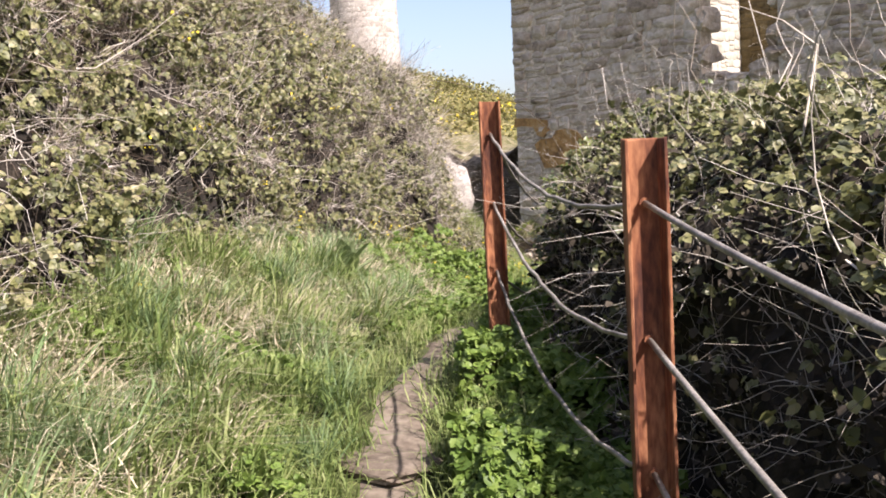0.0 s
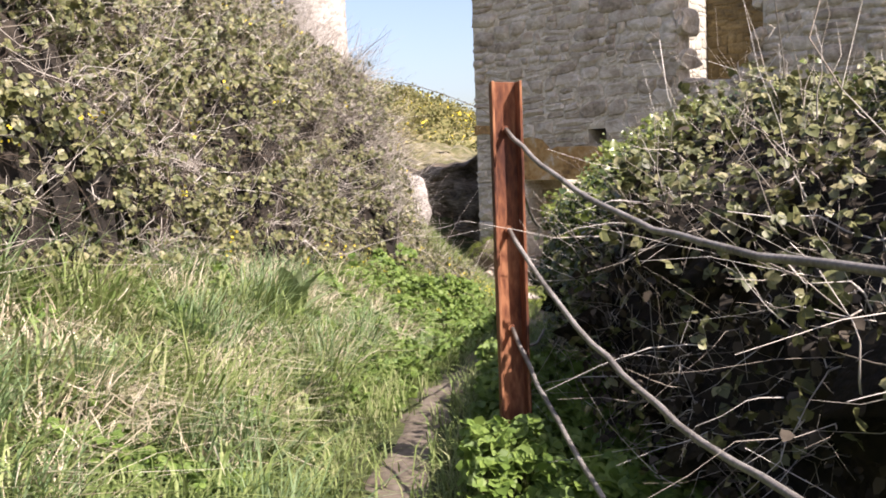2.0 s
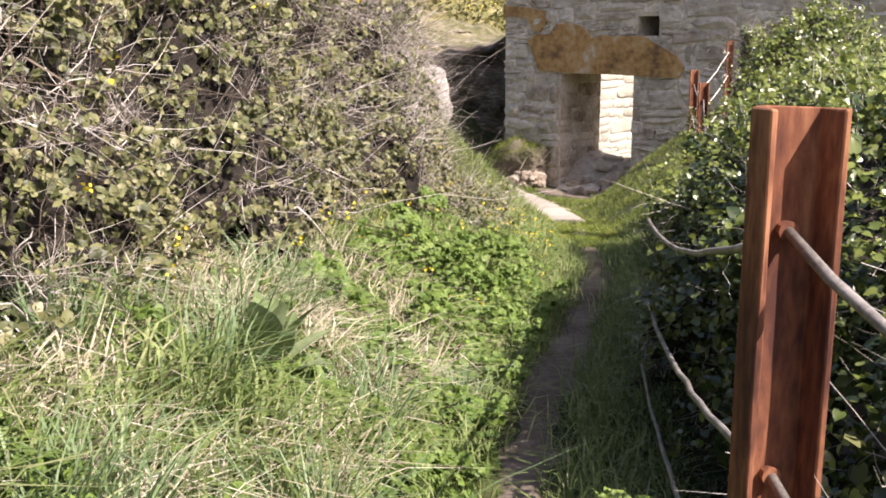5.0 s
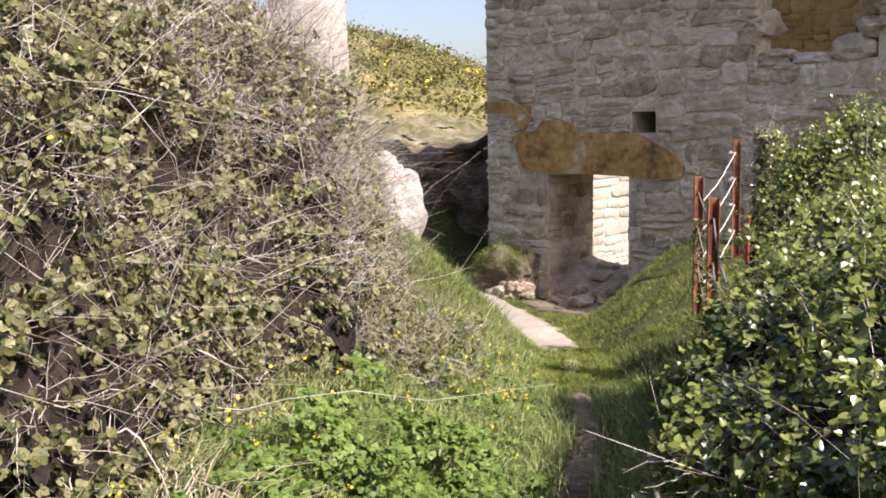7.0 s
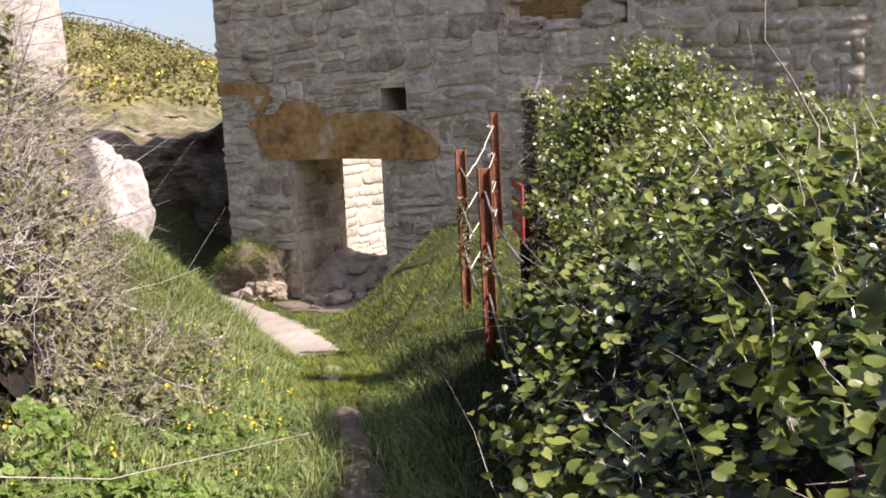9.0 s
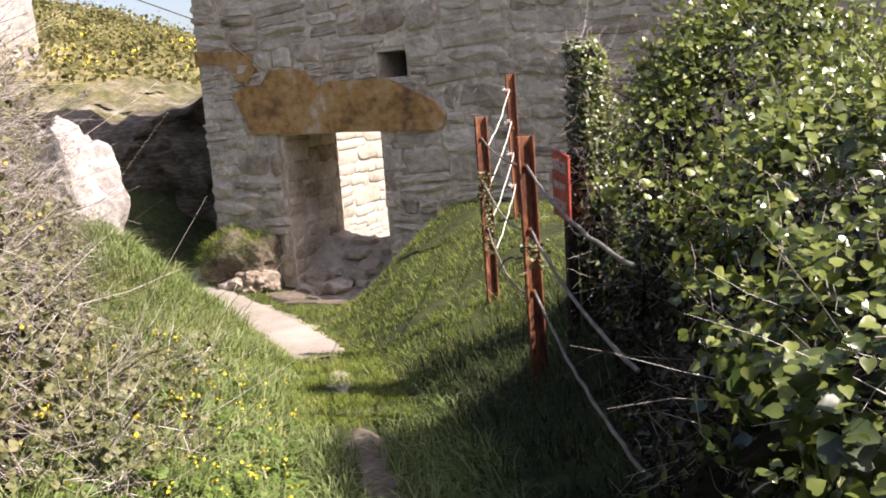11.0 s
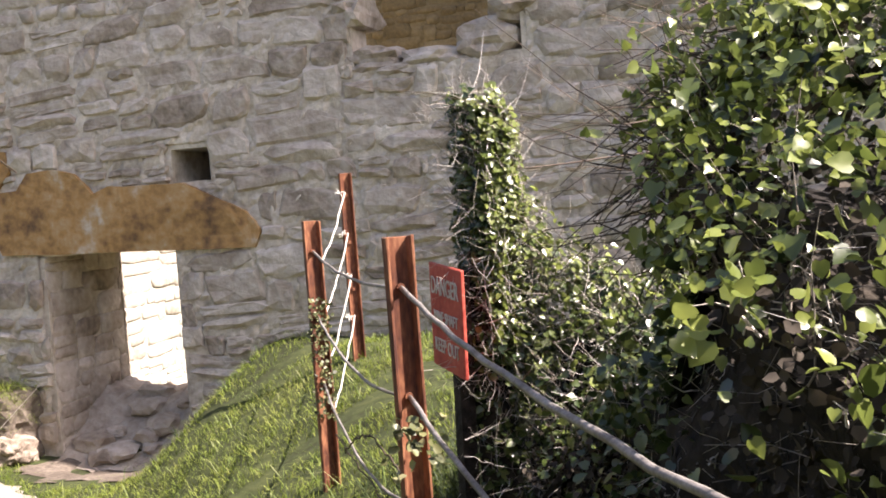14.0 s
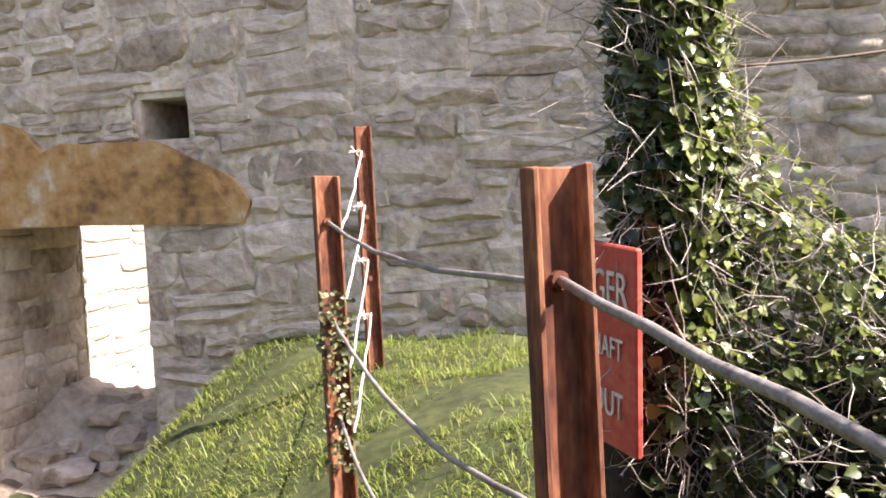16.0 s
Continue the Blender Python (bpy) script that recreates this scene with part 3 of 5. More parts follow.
# broken sill and rubble in the doorway
def sill_z(x, y):
    rise = smooth(y, -0.12, 0.85)
    return ground_z(x, -0.05 + 0 * y) + 0.01 + rise * (0.52 + 0.12 * smooth(x, -0.9, -0.1)) + (0.05 * wave(x, y, 18, 0.4, 5) + 0.012 * RNG.standard_normal(x.shape)) * (0.3 + 0.7 * rise)


fill = grid_sheet("doorway_rubble", np.arange(DX0 + 0.01, DX1 - 0.005, 0.05), np.arange(-0.14, 1.25, 0.05), sill_z, M_STONE)
tagged(fill, "sloping rubble and earth choking the doorway", "rubble", kind="structure")
r6 = random.Random(44)
for i in range(16):
    x, y = r6.uniform(-1.2, -0.12), r6.uniform(0.1, 1.0)
    k = r6.uniform(0.07, 0.2)
    tagged(rock("rubble_stone", (x, y, float(sill_z(np.array([x]), np.array([y]))[0]) + k * 0.1), (k, k * r6.uniform(0.7, 1.1), k * r6.uniform(0.4, 0.7)), 40 + i, M_STONE, 0.35, 2), "fallen rubble stone in the doorway", "rock", group="rubble in the doorway")
patch = grid_sheet("threshold_soil", np.arange(-1.7, 0.5, 0.07), np.arange(-1.15, -0.02, 0.07), lambda x, y: ground_z(x, y) + 0.014 + 0.02 * wave(x, y, 14, 0.5), M_PATH, lambda x, y: ((x + 0.55) / 1.02) ** 2 + ((y + 0.05) / 0.85) ** 2 < 1 + 0.2 * np.sin(9 * np.arctan2(y, x + 0.6)))
tagged(patch, "bare dark earth in front of the doorway", "soil", kind="structure")
ledge = tagged(rock("ledge_bank", (-2.02, -0.08, 0.66), (0.50, 0.36, 0.40), 61, M_PATH, 0.3, 4), "earthy ledge against the foot of the wall", "ledge")
tagged(rock("ledge_rock", (-1.72, -0.30, 0.47), (0.22, 0.20, 0.15), 60, M_STONE, 0.4, 4), "pale undercut rock at the end of the ledge", "rock")
tagged(rock("ledge_rock", (-1.95, -0.36, 0.36), (0.20, 0.16, 0.15), 62, M_STONE, 0.5, 3), "weathered rock under the grassy ledge", "rock")
tagged(rock("bleached_rock", (-2.16, -2.62, 1.70), (0.42, 0.36, 0.80), 70, M_WHITE, 0.42, 5), "sunlit bleached rock at the end of the bramble bank", "rock")

# the shaded cliff beside the house
gx, gz = np.meshgrid(np.linspace(0, 1, 60), np.linspace(0, 1, 44))
bx, by = -3.35 - 5.5 * gx, 1.9 - 3.4 * gx
up = np.where(gz < 0.62, 3.9 * gz, 2.42 + 0.9 * (gz - 0.62))
back = np.where(gz < 0.62, -0.35 * np.sin(gz * 5), 0.0 + (gz - 0.62) * 9.0)
rough_ = 0.5 * wave(gx * 7, gz * 4, 8, 2.2, 6) + 0.16 * np.sign(np.sin(gz * 21 + gx * 5 + 2 * wave(gx * 5, gz, 10, 2)))
rough_ = rough_ + 0.16 * wave(gx * 22, gz * 15, 15, 2.0) + 0.07 * RNG.standard_normal(gx.shape)
top_z = 0.2 + up + 0.25 * wave(gx * 7, gz * 4, 9, 2.5)
vx = bx - 0.45 * back + 0.3 * rough_
vy = by + 0.85 * back - 0.5 * rough_
idx = np.arange(gx.size).reshape(gx.shape)
cliff = arrays("cliff", np.stack([vx, vy, top_z], -1).reshape(-1, 3), np.stack([idx[:-1, :-1], idx[:-1, 1:], idx[1:, 1:], idx[1:, :-1]], -1).reshape(-1, 4), M_ROCK)
cliff.data.materials.append(M_SLOPE)
cliff.data.polygons.foreach_set("material_index", np.repeat((gz[:-1, 0] > 0.66)[:, None], gx.shape[1] - 1, 1).astype(np.int32).ravel())
tagged(cliff, "dark layered rock face with a lit upper slope", "cliff", kind="structure")

for i, (x, z, sx, sz) in enumerate([(1.95, 3.66, 0.26, 0.13), (2.45, 3.6, 0.3, 0.12), (2.95, 3.72, 0.28, 0.2), (1.78, 4.1, 0.14, 0.16), (3.2, 4.25, 0.18, 0.2), (1.83, 4.7, 0.12, 0.22), (3.16, 4.9, 0.14, 0.2), (3.2, 3.95, 0.24, 0.14)]):
    tagged(rock("sill_stone", (x, 0.3, z), (sx, 0.34, sz), 80 + i, M_STONE, 0.3), "broken stone at the edge of the upper opening", "stone", group="broken stones of the upper opening")

# ---------------- chimney stack ----------------
chimney = new("chimney_stack")
chimney.location = (-23.5, 14.3, 2.0)
tagged(chimney, "tall round lime-washed stone chimney stack", "chimney")
rings, per = 74, 30
ang = np.linspace(0, 2 * np.pi, per, endpoint=False)
zz = np.linspace(-1.0, 22.0, rings)
rad = 1.66 - 0.016 * zz
rr = rad[:, None] + 0.03 * RNG.standard_normal((rings, per)) * 1.0
vs = np.stack([rr * np.cos(ang), rr * np.sin(ang), zz[:, None] + 0 * rr], -1).reshape(-1, 3)
idx = np.arange(rings * per).reshape(rings, per)
f = np.stack([idx[:-1], np.roll(idx[:-1], -1, 1), np.roll(idx[1:], -1, 1), idx[1:]], -1).reshape(-1, 4)
arrays("shaft", vs, f, M_CHIMNEY, chimney)
bm = bmesh.new()
bmesh.ops.create_cone(bm, cap_ends=True, segments=30, radius1=1.38, radius2=1.38, depth=0.5, matrix=Matrix.Translation((0, 0, 22.1)))
part("rim", bm, M_CHIMNEY, chimney)
blocks = []
r0 = random.Random(3)
for k in range(88):
    z = 1.5 + k * 0.225
    nb = 34
    for j in range(nb):
        a = 2 * math.pi * (j + 0.5 * (k % 2) + r0.uniform(-0.1, 0.1)) / nb
        blocks.append((a, z, r0.uniform(0.24, 0.34), r0.uniform(0.2, 0.26), r0.uniform(0.3, 1)))


def on_shaft(s):
    a, z, w, h, p = s
    return Matrix.Rotation(a, 4, "Z") @ Matrix.Translation((0, -(1.66 - 0.016 * z) + 0.016 - 0.006 * p, z)) @ Matrix.Diagonal((w * 1.2, 0.036, h * 1.15, 1))


joined_stones("stonework", blocks, on_shaft, M_CHIMNEY, chimney)

# ---------------- fence: rusted channel posts and cables ----------------
def channel_post(x, y, top, facing, lean=(0, 0), depth=0.062, web=0.105, base_drop=0.25):
    """A U-section steel post, its open side towards facing (degrees from +x)."""
    gz = float(ground_z(x, y))
    h = top - gz + base_drop
    post = new("fence_post")
    post.matrix_world = Matrix.Translation((x, y, gz - base_drop)) @ pose(0, 0, 0, lean[0], lean[1], facing)
    t = 0.010
    out = [(0, -web / 2), (depth, -web / 2), (depth, -web / 2 + t), (t, -web / 2 + t * 1.6), (t, web / 2 - t * 1.6), (depth, web / 2 - t), (depth, web / 2), (0, web / 2)]
    bm = bmesh.new()
    levels = 10
    rows_ = []
    r = random.Random(int(x * 100))
    for k in range(levels + 1):
        z = h * k / levels
        rows_.append([bm.verts.new((px + r.uniform(-0.0012, 0.0012), py + r.uniform(-0.0012, 0.0012), z + (r.uniform(-0.004, 0.004) if k == levels else 0))) for px, py in out])
    n = len(out)
    for a, b in zip(rows_, rows_[1:]):
        for i in range(n):
            bm.faces.new((a[i], a[(i + 1) % n], b[(i + 1) % n], b[i]))
    for ring in (rows_[0], rows_[-1]):
        bm.faces.new((ring[0], ring[1], ring[2], ring[3]))
        bm.faces.new((ring[0], ring[3], ring[4], ring[7]))
        bm.faces.new((ring[4], ring[5], ring[6], ring[7]))
    bmesh.ops.recalc_face_normals(bm, faces=bm.faces)
    bmesh.ops.bevel(bm, geom=[e for e in bm.edges if e.calc_face_angle(0) > 1.2], offset=0.0022, segments=1, affect="EDGES")
    part("channel", bm, M_RUST, post)
    for k in range(3):
        bm = bmesh.new()
        bmesh.ops.create_cone(bm, cap_ends=True, segments=10, radius1=0.014, radius2=0.014, depth=0.014, matrix=Matrix.Translation((t + 0.006, 0, h - 0.16 - 0.345 * k)) @ Matrix.Rotation(radians(90), 4, "Y"))
        part("eyelet", bm, M_RUST, post)
    tagged(post, "rust-orange steel channel fence post", "post", group="posts of the cable fence")
    return post


POSTS = [(9.098, -13.221, 2.42, -47), (7.207, -11.670, 2.685, -43), (3.548, -4.687, 2.35, -55), (2.510, -2.887, 2.395, -52), (2.005, -0.965, 2.70, -55)]
for x, y, top, f in POSTS:
    channel_post(x, y, top, f, web=0.105 if y < -9 else 0.092, depth=0.062 if y < -9 else 0.042)


def tube(name, pts, radius, mat, sides=6, twist=0.0):
    """A round cord through points."""
    pts = [Vector(p) for p in pts]
    bm = bmesh.new()
    rings = []
    for i, p in enumerate(pts):
        t = (pts[min(i + 1, len(pts) - 1)] - pts[max(i - 1, 0)]).normalized()
        a = t.orthogonal().normalized() if i == 0 else (rings_a - t * rings_a.dot(t)).normalized()
        rings_a = a
        b = t.cross(a)
        rings.append([bm.verts.new(p + (a * math.cos(2 * math.pi * k / sides) + b * math.sin(2 * math.pi * k / sides)) * radius) for k in range(sides)])
    for a, b in zip(rings, rings[1:]):
        for k in range(sides):
            bm.faces.new((a[k], a[(k + 1) % sides], b[(k + 1) % sides], b[k]))
    bm.faces.new(rings[0][::-1])
    bm.faces.new(rings[-1])
    for f in bm.faces:
        f.smooth = True
    return part(name, bm, mat)


def hang(a, b, sag, n=18, shake=0.0, seed=0):
    a, b = Vector(a), Vector(b)
    r = random.Random(seed)
    out = []
    for i in range(n + 1):
        u = i / n
        p = a.lerp(b, u)
        p.z -= sag * 4 * u * (1 - u)
        if 0 < i < n and shake:
            p += Vector((r.uniform(-1, 1), r.uniform(-1, 1), r.uniform(-1, 1))) * shake
        out.append(p)
    return out


def w(i, k):
    """Cable hole k of post i."""
    x, y, top, f = POSTS[i]
    return (x + 0.02 * math.cos(radians(f)), y + 0.02 * math.sin(radians(f)), top - 0.16 - 0.345 * k)


behind = (11.6, -15.75)
for k in range(3):
    c = tube("fence_cable", hang((*behind, 2.12 - 0.35 * k), w(0, k), 0.05, seed=k), 0.0078, M_CABLE)
    tagged(c, "grey twisted steel cable sagging between fence posts", "cable", group="cables of the fence")
    c = tube("fence_cable", hang(w(0, k), w(1, k), 0.13 + 0.03 * k, 22, 0.004, seed=10 + k), 0.0078, M_CABLE)
    tagged(c, "grey twisted steel cable sagging between fence posts", "cable", group="cables of the fence")
    c = tube("fence_cable", hang(w(1, k), (5.68, -9.35, 2.02 - 0.33 * k), 0.08, 18, 0.003, seed=20 + k), 0.0078, M_CABLE)
    tagged(c, "grey steel cable running into the ivy hedge", "cable", group="cables of the fence")
    c = tube("fence_cable", hang((4.70, -6.88, 2.11 - 0.31 * k), w(2, k), 0.06, 18, 0.003, seed=30 + k), 0.0078, M_CABLE)
    tagged(c, "grey steel cable running out of the ivy hedge", "cable", group="cables of the fence")
    c = tube("fence_cable", hang(w(2, k), w(3, k), 0.05 + 0.05 * k, 18, 0.003, seed=40 + k), 0.0065, M_CABLE)
    tagged(c, "grey steel cable sagging between fence posts", "cable", group="cables of the fence")
for k in range(4):
    a = (2.02, -1.02, 2.56 - 0.3 * k)
    c = tube("tied_rope", hang(a, (2.5, -2.83, 2.12 - 0.28 * k), 0.05, 14, 0.004, seed=50 + k), 0.0055, M_CORD)
    tagged(c, "pale frayed cord tied to a rusted post", "cord", group="cords at the end of the fence")
    bm = bmesh.new()
    for j in range(7):
        rj = random.Random(60 + 7 * k + j)
        bmesh.ops.create_cone(bm, cap_ends=True, segments=5, radius1=0.004, radius2=0.002, depth=0.07, matrix=Matrix.Translation((a[0] - 0.02, a[1] - 0.06, a[2])) @ pose(0, 0, 0, rj.uniform(0, 180), rj.uniform(0, 180), rj.uniform(0, 180)))
    tagged(part("cord_knot", bm, M_CORD), "frayed pale cord knot on a post", "knot", group="knots of the cords")

# ---------------- warning sign ----------------
SIGN_W, SIGN_H = 0.33, 0.40
sign = new("warning_sign")
sign.matrix_world = Matrix.Translation((3.44, -3.98, 1.82)) @ pose(0, 0, 0, 0, 3.5, -55)
tagged(sign, "faded red warning board half buried in ivy", "sign")
bm = bmesh.new()
box(bm, 0, SIGN_W, 0, 0.016, 0, SIGN_H)
bmesh.ops.bevel(bm, geom=bm.edges[:], offset=0.004, segments=1, affect="EDGES")
part("board", bm, M_SIGN, sign)
for text, z, size in (("DANGER", 0.285, 0.070), ("MINE SHAFT", 0.18, 0.045), ("KEEP OUT", 0.065, 0.055)):
    cu = bpy.data.curves.new("letters", "FONT")
    cu.body, cu.size, cu.align_x, cu.extrude = text, size, "CENTER", 0.0015
    tmp = new("letters_curve", cu)
    me = bpy.data.meshes.new_from_object(tmp)
    bpy.data.objects.remove(tmp)
    me.materials.clear()
    me.materials.append(M_LETTER)
    let = new("lettering", me)
    let.parent = sign
    let.matrix_local = Matrix.Translation((SIGN_W / 2, -0.003, z)) @ pose(0, 0, 0, 90, 0, 0) @ Matrix.Diagonal((1, 1.35, 1, 1))
bm = bmesh.new()
box(bm, 0.16, 0.23, 0.017, 0.075, -0.75, SIGN_H - 0.02)
part("stake", bm, M_UNDER, sign)


# ---------------- planting helpers ----------------
def unit(v):
    return v / np.maximum(np.linalg.norm(v, axis=1, keepdims=True), 1e-9)


LEAF = np.array([(0, 0, 0), (-0.42, 0.28, 0.10), (-0.34, 0.68, 0.08), (0, 1.0, -0.06), (0.34, 0.68, 0.08), (0.42, 0.28, 0.10)])
LEAF_F = np.array([(0, 2, 1), (0, 3, 2), (0, 4, 3), (0, 5, 4)])


IVY = np.array([(0, 0.05, 0), (-0.22, -0.06, 0.05), (-0.46, 0.12, 0.10), (-0.46, 0.42, 0.09), (-0.24, 0.74, 0.03), (0, 1.0, -0.12), (0.24, 0.74, 0.03), (0.46, 0.42, 0.09), (0.46, 0.12, 0.10), (0.22, -0.06, 0.05), (0, 0.45, -0.02)])
IVY_F = np.array([(10, (i + 1) % 10, i) for i in range(10)])


def leaves(name, at, facing, size, mat, seed=0, loose=0.8, droop=0.0, slim=1.0, parent=None, trio=False, shape=LEAF, faces=LEAF_F):
    """Leaves at points, their upper sides roughly towards facing; trio: each of three fanned leaflets."""
    r = np.random.default_rng(seed)
    n = len(at)
    nrm = unit(facing + loose * r.standard_normal((n, 3)))
    ax = unit(np.cross(nrm, r.standard_normal((n, 3))) + np.array((0, 0, -droop)))
    ax = unit(ax - nrm * (ax * nrm).sum(1, keepdims=True))
    side = np.cross(ax, nrm)
    size = np.broadcast_to(size, (n,))[:, None, None] * r.uniform(0.65, 1.3, (n, 1, 1))
    if trio:
        turn = r.uniform(1.0, 1.4, (n, 1))
        axes = [ax, ax * np.cos(turn) + side * np.sin(turn), ax * np.cos(turn) - side * np.sin(turn)]
        nrm = np.concatenate([unit(nrm + 0.35 * a) for a in axes])
        ax = np.concatenate(axes)
        at, size, n = np.tile(at, (3, 1)), np.concatenate([size, size * 0.8, size * 0.8]), 3 * n
        ax = unit(ax - nrm * (ax * nrm).sum(1, keepdims=True))
        side = np.cross(ax, nrm)
    v = at[:, None] + size * (shape[None, :, 0:1] * slim * side[:, None] + shape[None, :, 1:2] * ax[:, None] + shape[None, :, 2:3] * nrm[:, None])
    f = (np.arange(n)[:, None, None] * len(shape) + faces[None]).reshape(-1, 3)
    return arrays(name, v.reshape(-1, 3), f, mat, parent, smooth=len(shape) > 6)


def blades(name, at, up, length, width, mat, seed=0, lean=0.5, parent=None):
    """Grass blades: bent strips of three faces."""
    r = np.random.default_rng(seed)
    n = len(at)
    length = np.broadcast_to(length, (n,))[:, None] * r.uniform(0.5, 1.35, (n, 1))
    a = r.uniform(0, 2 * np.pi, n)
    out = np.stack([np.cos(a), np.sin(a), 0 * a], 1)
    side = np.stack([-np.sin(a), np.cos(a), 0 * a], 1) * np.broadcast_to(width, (n,))[:, None] * r.uniform(0.6, 1.4, (n, 1))
    k = r.uniform(0.1, 1, (n, 1)) * lean
    mid = at + up * length * 0.55 + out * length * k * 0.35
    tip = at + up * length * (1 - 0.35 * k) + out * length * k
    v = np.stack([at - side / 2, at + side / 2, mid + side * 0.4, mid - side * 0.4, tip], 1)
    f = (np.arange(n)[:, None, None] * 5 + np.array([(0, 1, 2), (0, 2, 3), (3, 2, 4)])[None]).reshape(-1, 3)
    return arrays(name, v.reshape(-1, 3), f, mat, parent)


def twigs(name, at, way, length, thick, mat, seed=0, bend=0.35, parent=None, sides=3, joints=6):
    """Thin bent stems of three sides."""
    r = np.random.default_rng(seed)
    n = len(at)
    way = unit(way)
    length = np.broadcast_to(length, (n,))[:, None] * r.uniform(0.4, 1.4, (n, 1))
    thick = np.broadcast_to(thick, (n,))[:, None] * r.uniform(0.6, 1.5, (n, 1))
    curve = r.standard_normal((n, 3)) * bend
    a = unit(np.cross(way, r.standard_normal((n, 3))))
    b = np.cross(way, a)
    vs = []
    kink = np.zeros((n, 3))
    for j in range(joints):
        u = j / (joints - 1)
        kink = kink + r.standard_normal((n, 3)) * 0.085 * (j > 0)
        c = at + length * (way * u + curve * u * u + kink)
        t = thick * (1 - 0.75 * u)
        for k in range(sides):
            vs.append(c + t * (a * np.cos(2 * np.pi * k / sides) + b * np.sin(2 * np.pi * k / sides)))
    v = np.stack(vs, 1)
    f = []
    for j in range(joints - 1):
        for k in range(sides):
            f.append((j * sides + k, j * sides + (k + 1) % sides, (j + 1) * sides + (k + 1) % sides, (j + 1) * sides + k))
    f = (np.arange(n)[:, None, None] * (joints * sides) + np.array(f)[None]).reshape(-1, 4)
    return arrays(name, v.reshape(-1, 3), f, mat, parent)


def slope_of(fn, x, y, e=0.06):
    return (fn(x + e, y) - fn(x - e, y)) / (2 * e), (fn(x, y + e) - fn(x, y - e)) / (2 * e)


def strew(count, a0, a1, d0, d1, fn, seed, steep=0.0):
    """Points over a stretch of the track's side, more of them where the surface is steep."""
    r = np.random.default_rng(seed)
    got = []
    while sum(len(g) for g in got) < count:
        a, d = r.uniform(a0, a1, count * 2), r.uniform(d0, d1, count * 2)
        bx, by = np.interp(a, ALONG, TRACK[:, 0]), np.interp(a, ALONG, TRACK[:, 1])
        i = np.clip(np.searchsorted(ALONG, a) - 1, 0, len(SEG) - 1)
        nx, ny = -SEG[i, 1] / SEGLEN[i], SEG[i, 0] / SEGLEN[i]
        x, y = bx + nx * d, by + ny * d
        ok = np.abs(track(x, y)[0] - d) < 0.25
        if steep:
            gx, gy = slope_of(fn, x, y)
            ok &= r.random(len(x)) * steep < np.sqrt(1 + gx ** 2 + gy ** 2)
        got.append(np.stack([x[ok], y[ok]], 1))
    p = np.concatenate(got)[:count]
    gx, gy = slope_of(fn, p[:, 0], p[:, 1])
    return np.c_[p, fn(p[:, 0], p[:, 1])], unit(np.c_[-gx, -gy, np.ones(len(p))])


# ---------------- the bramble bank ----------------
CANE = [(-1.6, -3.9, 3.75), (-1.5, -3.4, 3.9), (-1.35, -3.0, 3.84), (-1.02, -2.6, 3.67), (-0.68, -2.0, 3.41), (-0.36, -1.5, 2.89)]
def bank_keep(x, y):
    d, zt, a = track(x, y)
    return (d > 0.68) & (d < 8) & (a > 2.0) & (a < A_END + 0.1) & (thicket_z(x, y) > ground_z(x, y) + 0.1)


# sheet beneath the leaves, coloured near black as the shade of the hollows
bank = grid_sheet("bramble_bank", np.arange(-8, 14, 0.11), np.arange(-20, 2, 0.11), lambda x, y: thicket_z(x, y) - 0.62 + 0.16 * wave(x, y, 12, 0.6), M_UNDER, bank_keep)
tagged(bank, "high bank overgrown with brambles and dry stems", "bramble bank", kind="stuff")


def over_bank(count, seed):
    """Points spread evenly over the surface of the bank, steep sides too."""
    r = np.random.default_rng(seed)
    gx, gy = np.meshgrid(np.arange(-4, 13, 0.1), np.arange(-18, 0, 0.1))
    gz = thicket_z(gx, gy)
    d, zt, al = track(gx, gy)
    v = np.stack([gx, gy, gz], -1)
    e1, e2 = v[:-1, 1:] - v[:-1, :-1], v[1:, :-1] - v[:-1, :-1]
    nr = np.cross(e1, e2)
    area = np.linalg.norm(nr, axis=-1)
    ok = (d > 0.68) & (d < 4.6) & (al > 4.6) & (al < A_END + 0.1) & (gz > ground_z(gx, gy) + 0.05)
    wgt = (area * ok[:-1, :-1]).ravel()
    wgt = wgt * np.where(d[:-1, :-1].ravel() > 3.2, 0.45, 1.0)
    pick = r.choice(len(wgt), count, p=wgt / wgt.sum())
    i, j = np.divmod(pick, gx.shape[1] - 1)
    u, w_ = r.random((2, count, 1))
    p = v[i, j] + u * e1[i, j] + w_ * e2[i, j]
    return p, unit(nr[i, j])


bp, bn = over_bank(240000, 21)
hi = bp[:, 2] > ground_z(bp[:, 0], bp[:, 1]) + 0.12
bp, bn = bp[hi], bn[hi]
# leaf cover comes and goes in patches, with hollows between the clumps
bd, bz, ba = track(bp[:, 0], bp[:, 1])
patch = wave(bp[:, 0] + 0.8 * bp[:, 2], bp[:, 1] + bp[:, 2], 31, 0.9)
clump = wave(bp[:, 0] + 1.7 * bp[:, 2], bp[:, 1] - 1.3 * bp[:, 2], 33, 0.55)
sink = 0.10 * clump - 0.30 * np.clip(-clump - 0.05, 0, 1)
dry_end = smooth(ba, 14.0, 17.5) * smooth(bp[:, 2] - bz, 0.7, 1.6)
keep = RNG.random(len(bp)) < 0.42 * np.clip(0.8 + 0.9 * patch, 0.35, 1.3) * (1 - 0.5 * dry_end)
lp, ln = bp[keep], bn[keep]
lp = lp + ln * (RNG.uniform(-0.16, 0.06, (len(lp), 1)) + sink[keep][:, None])
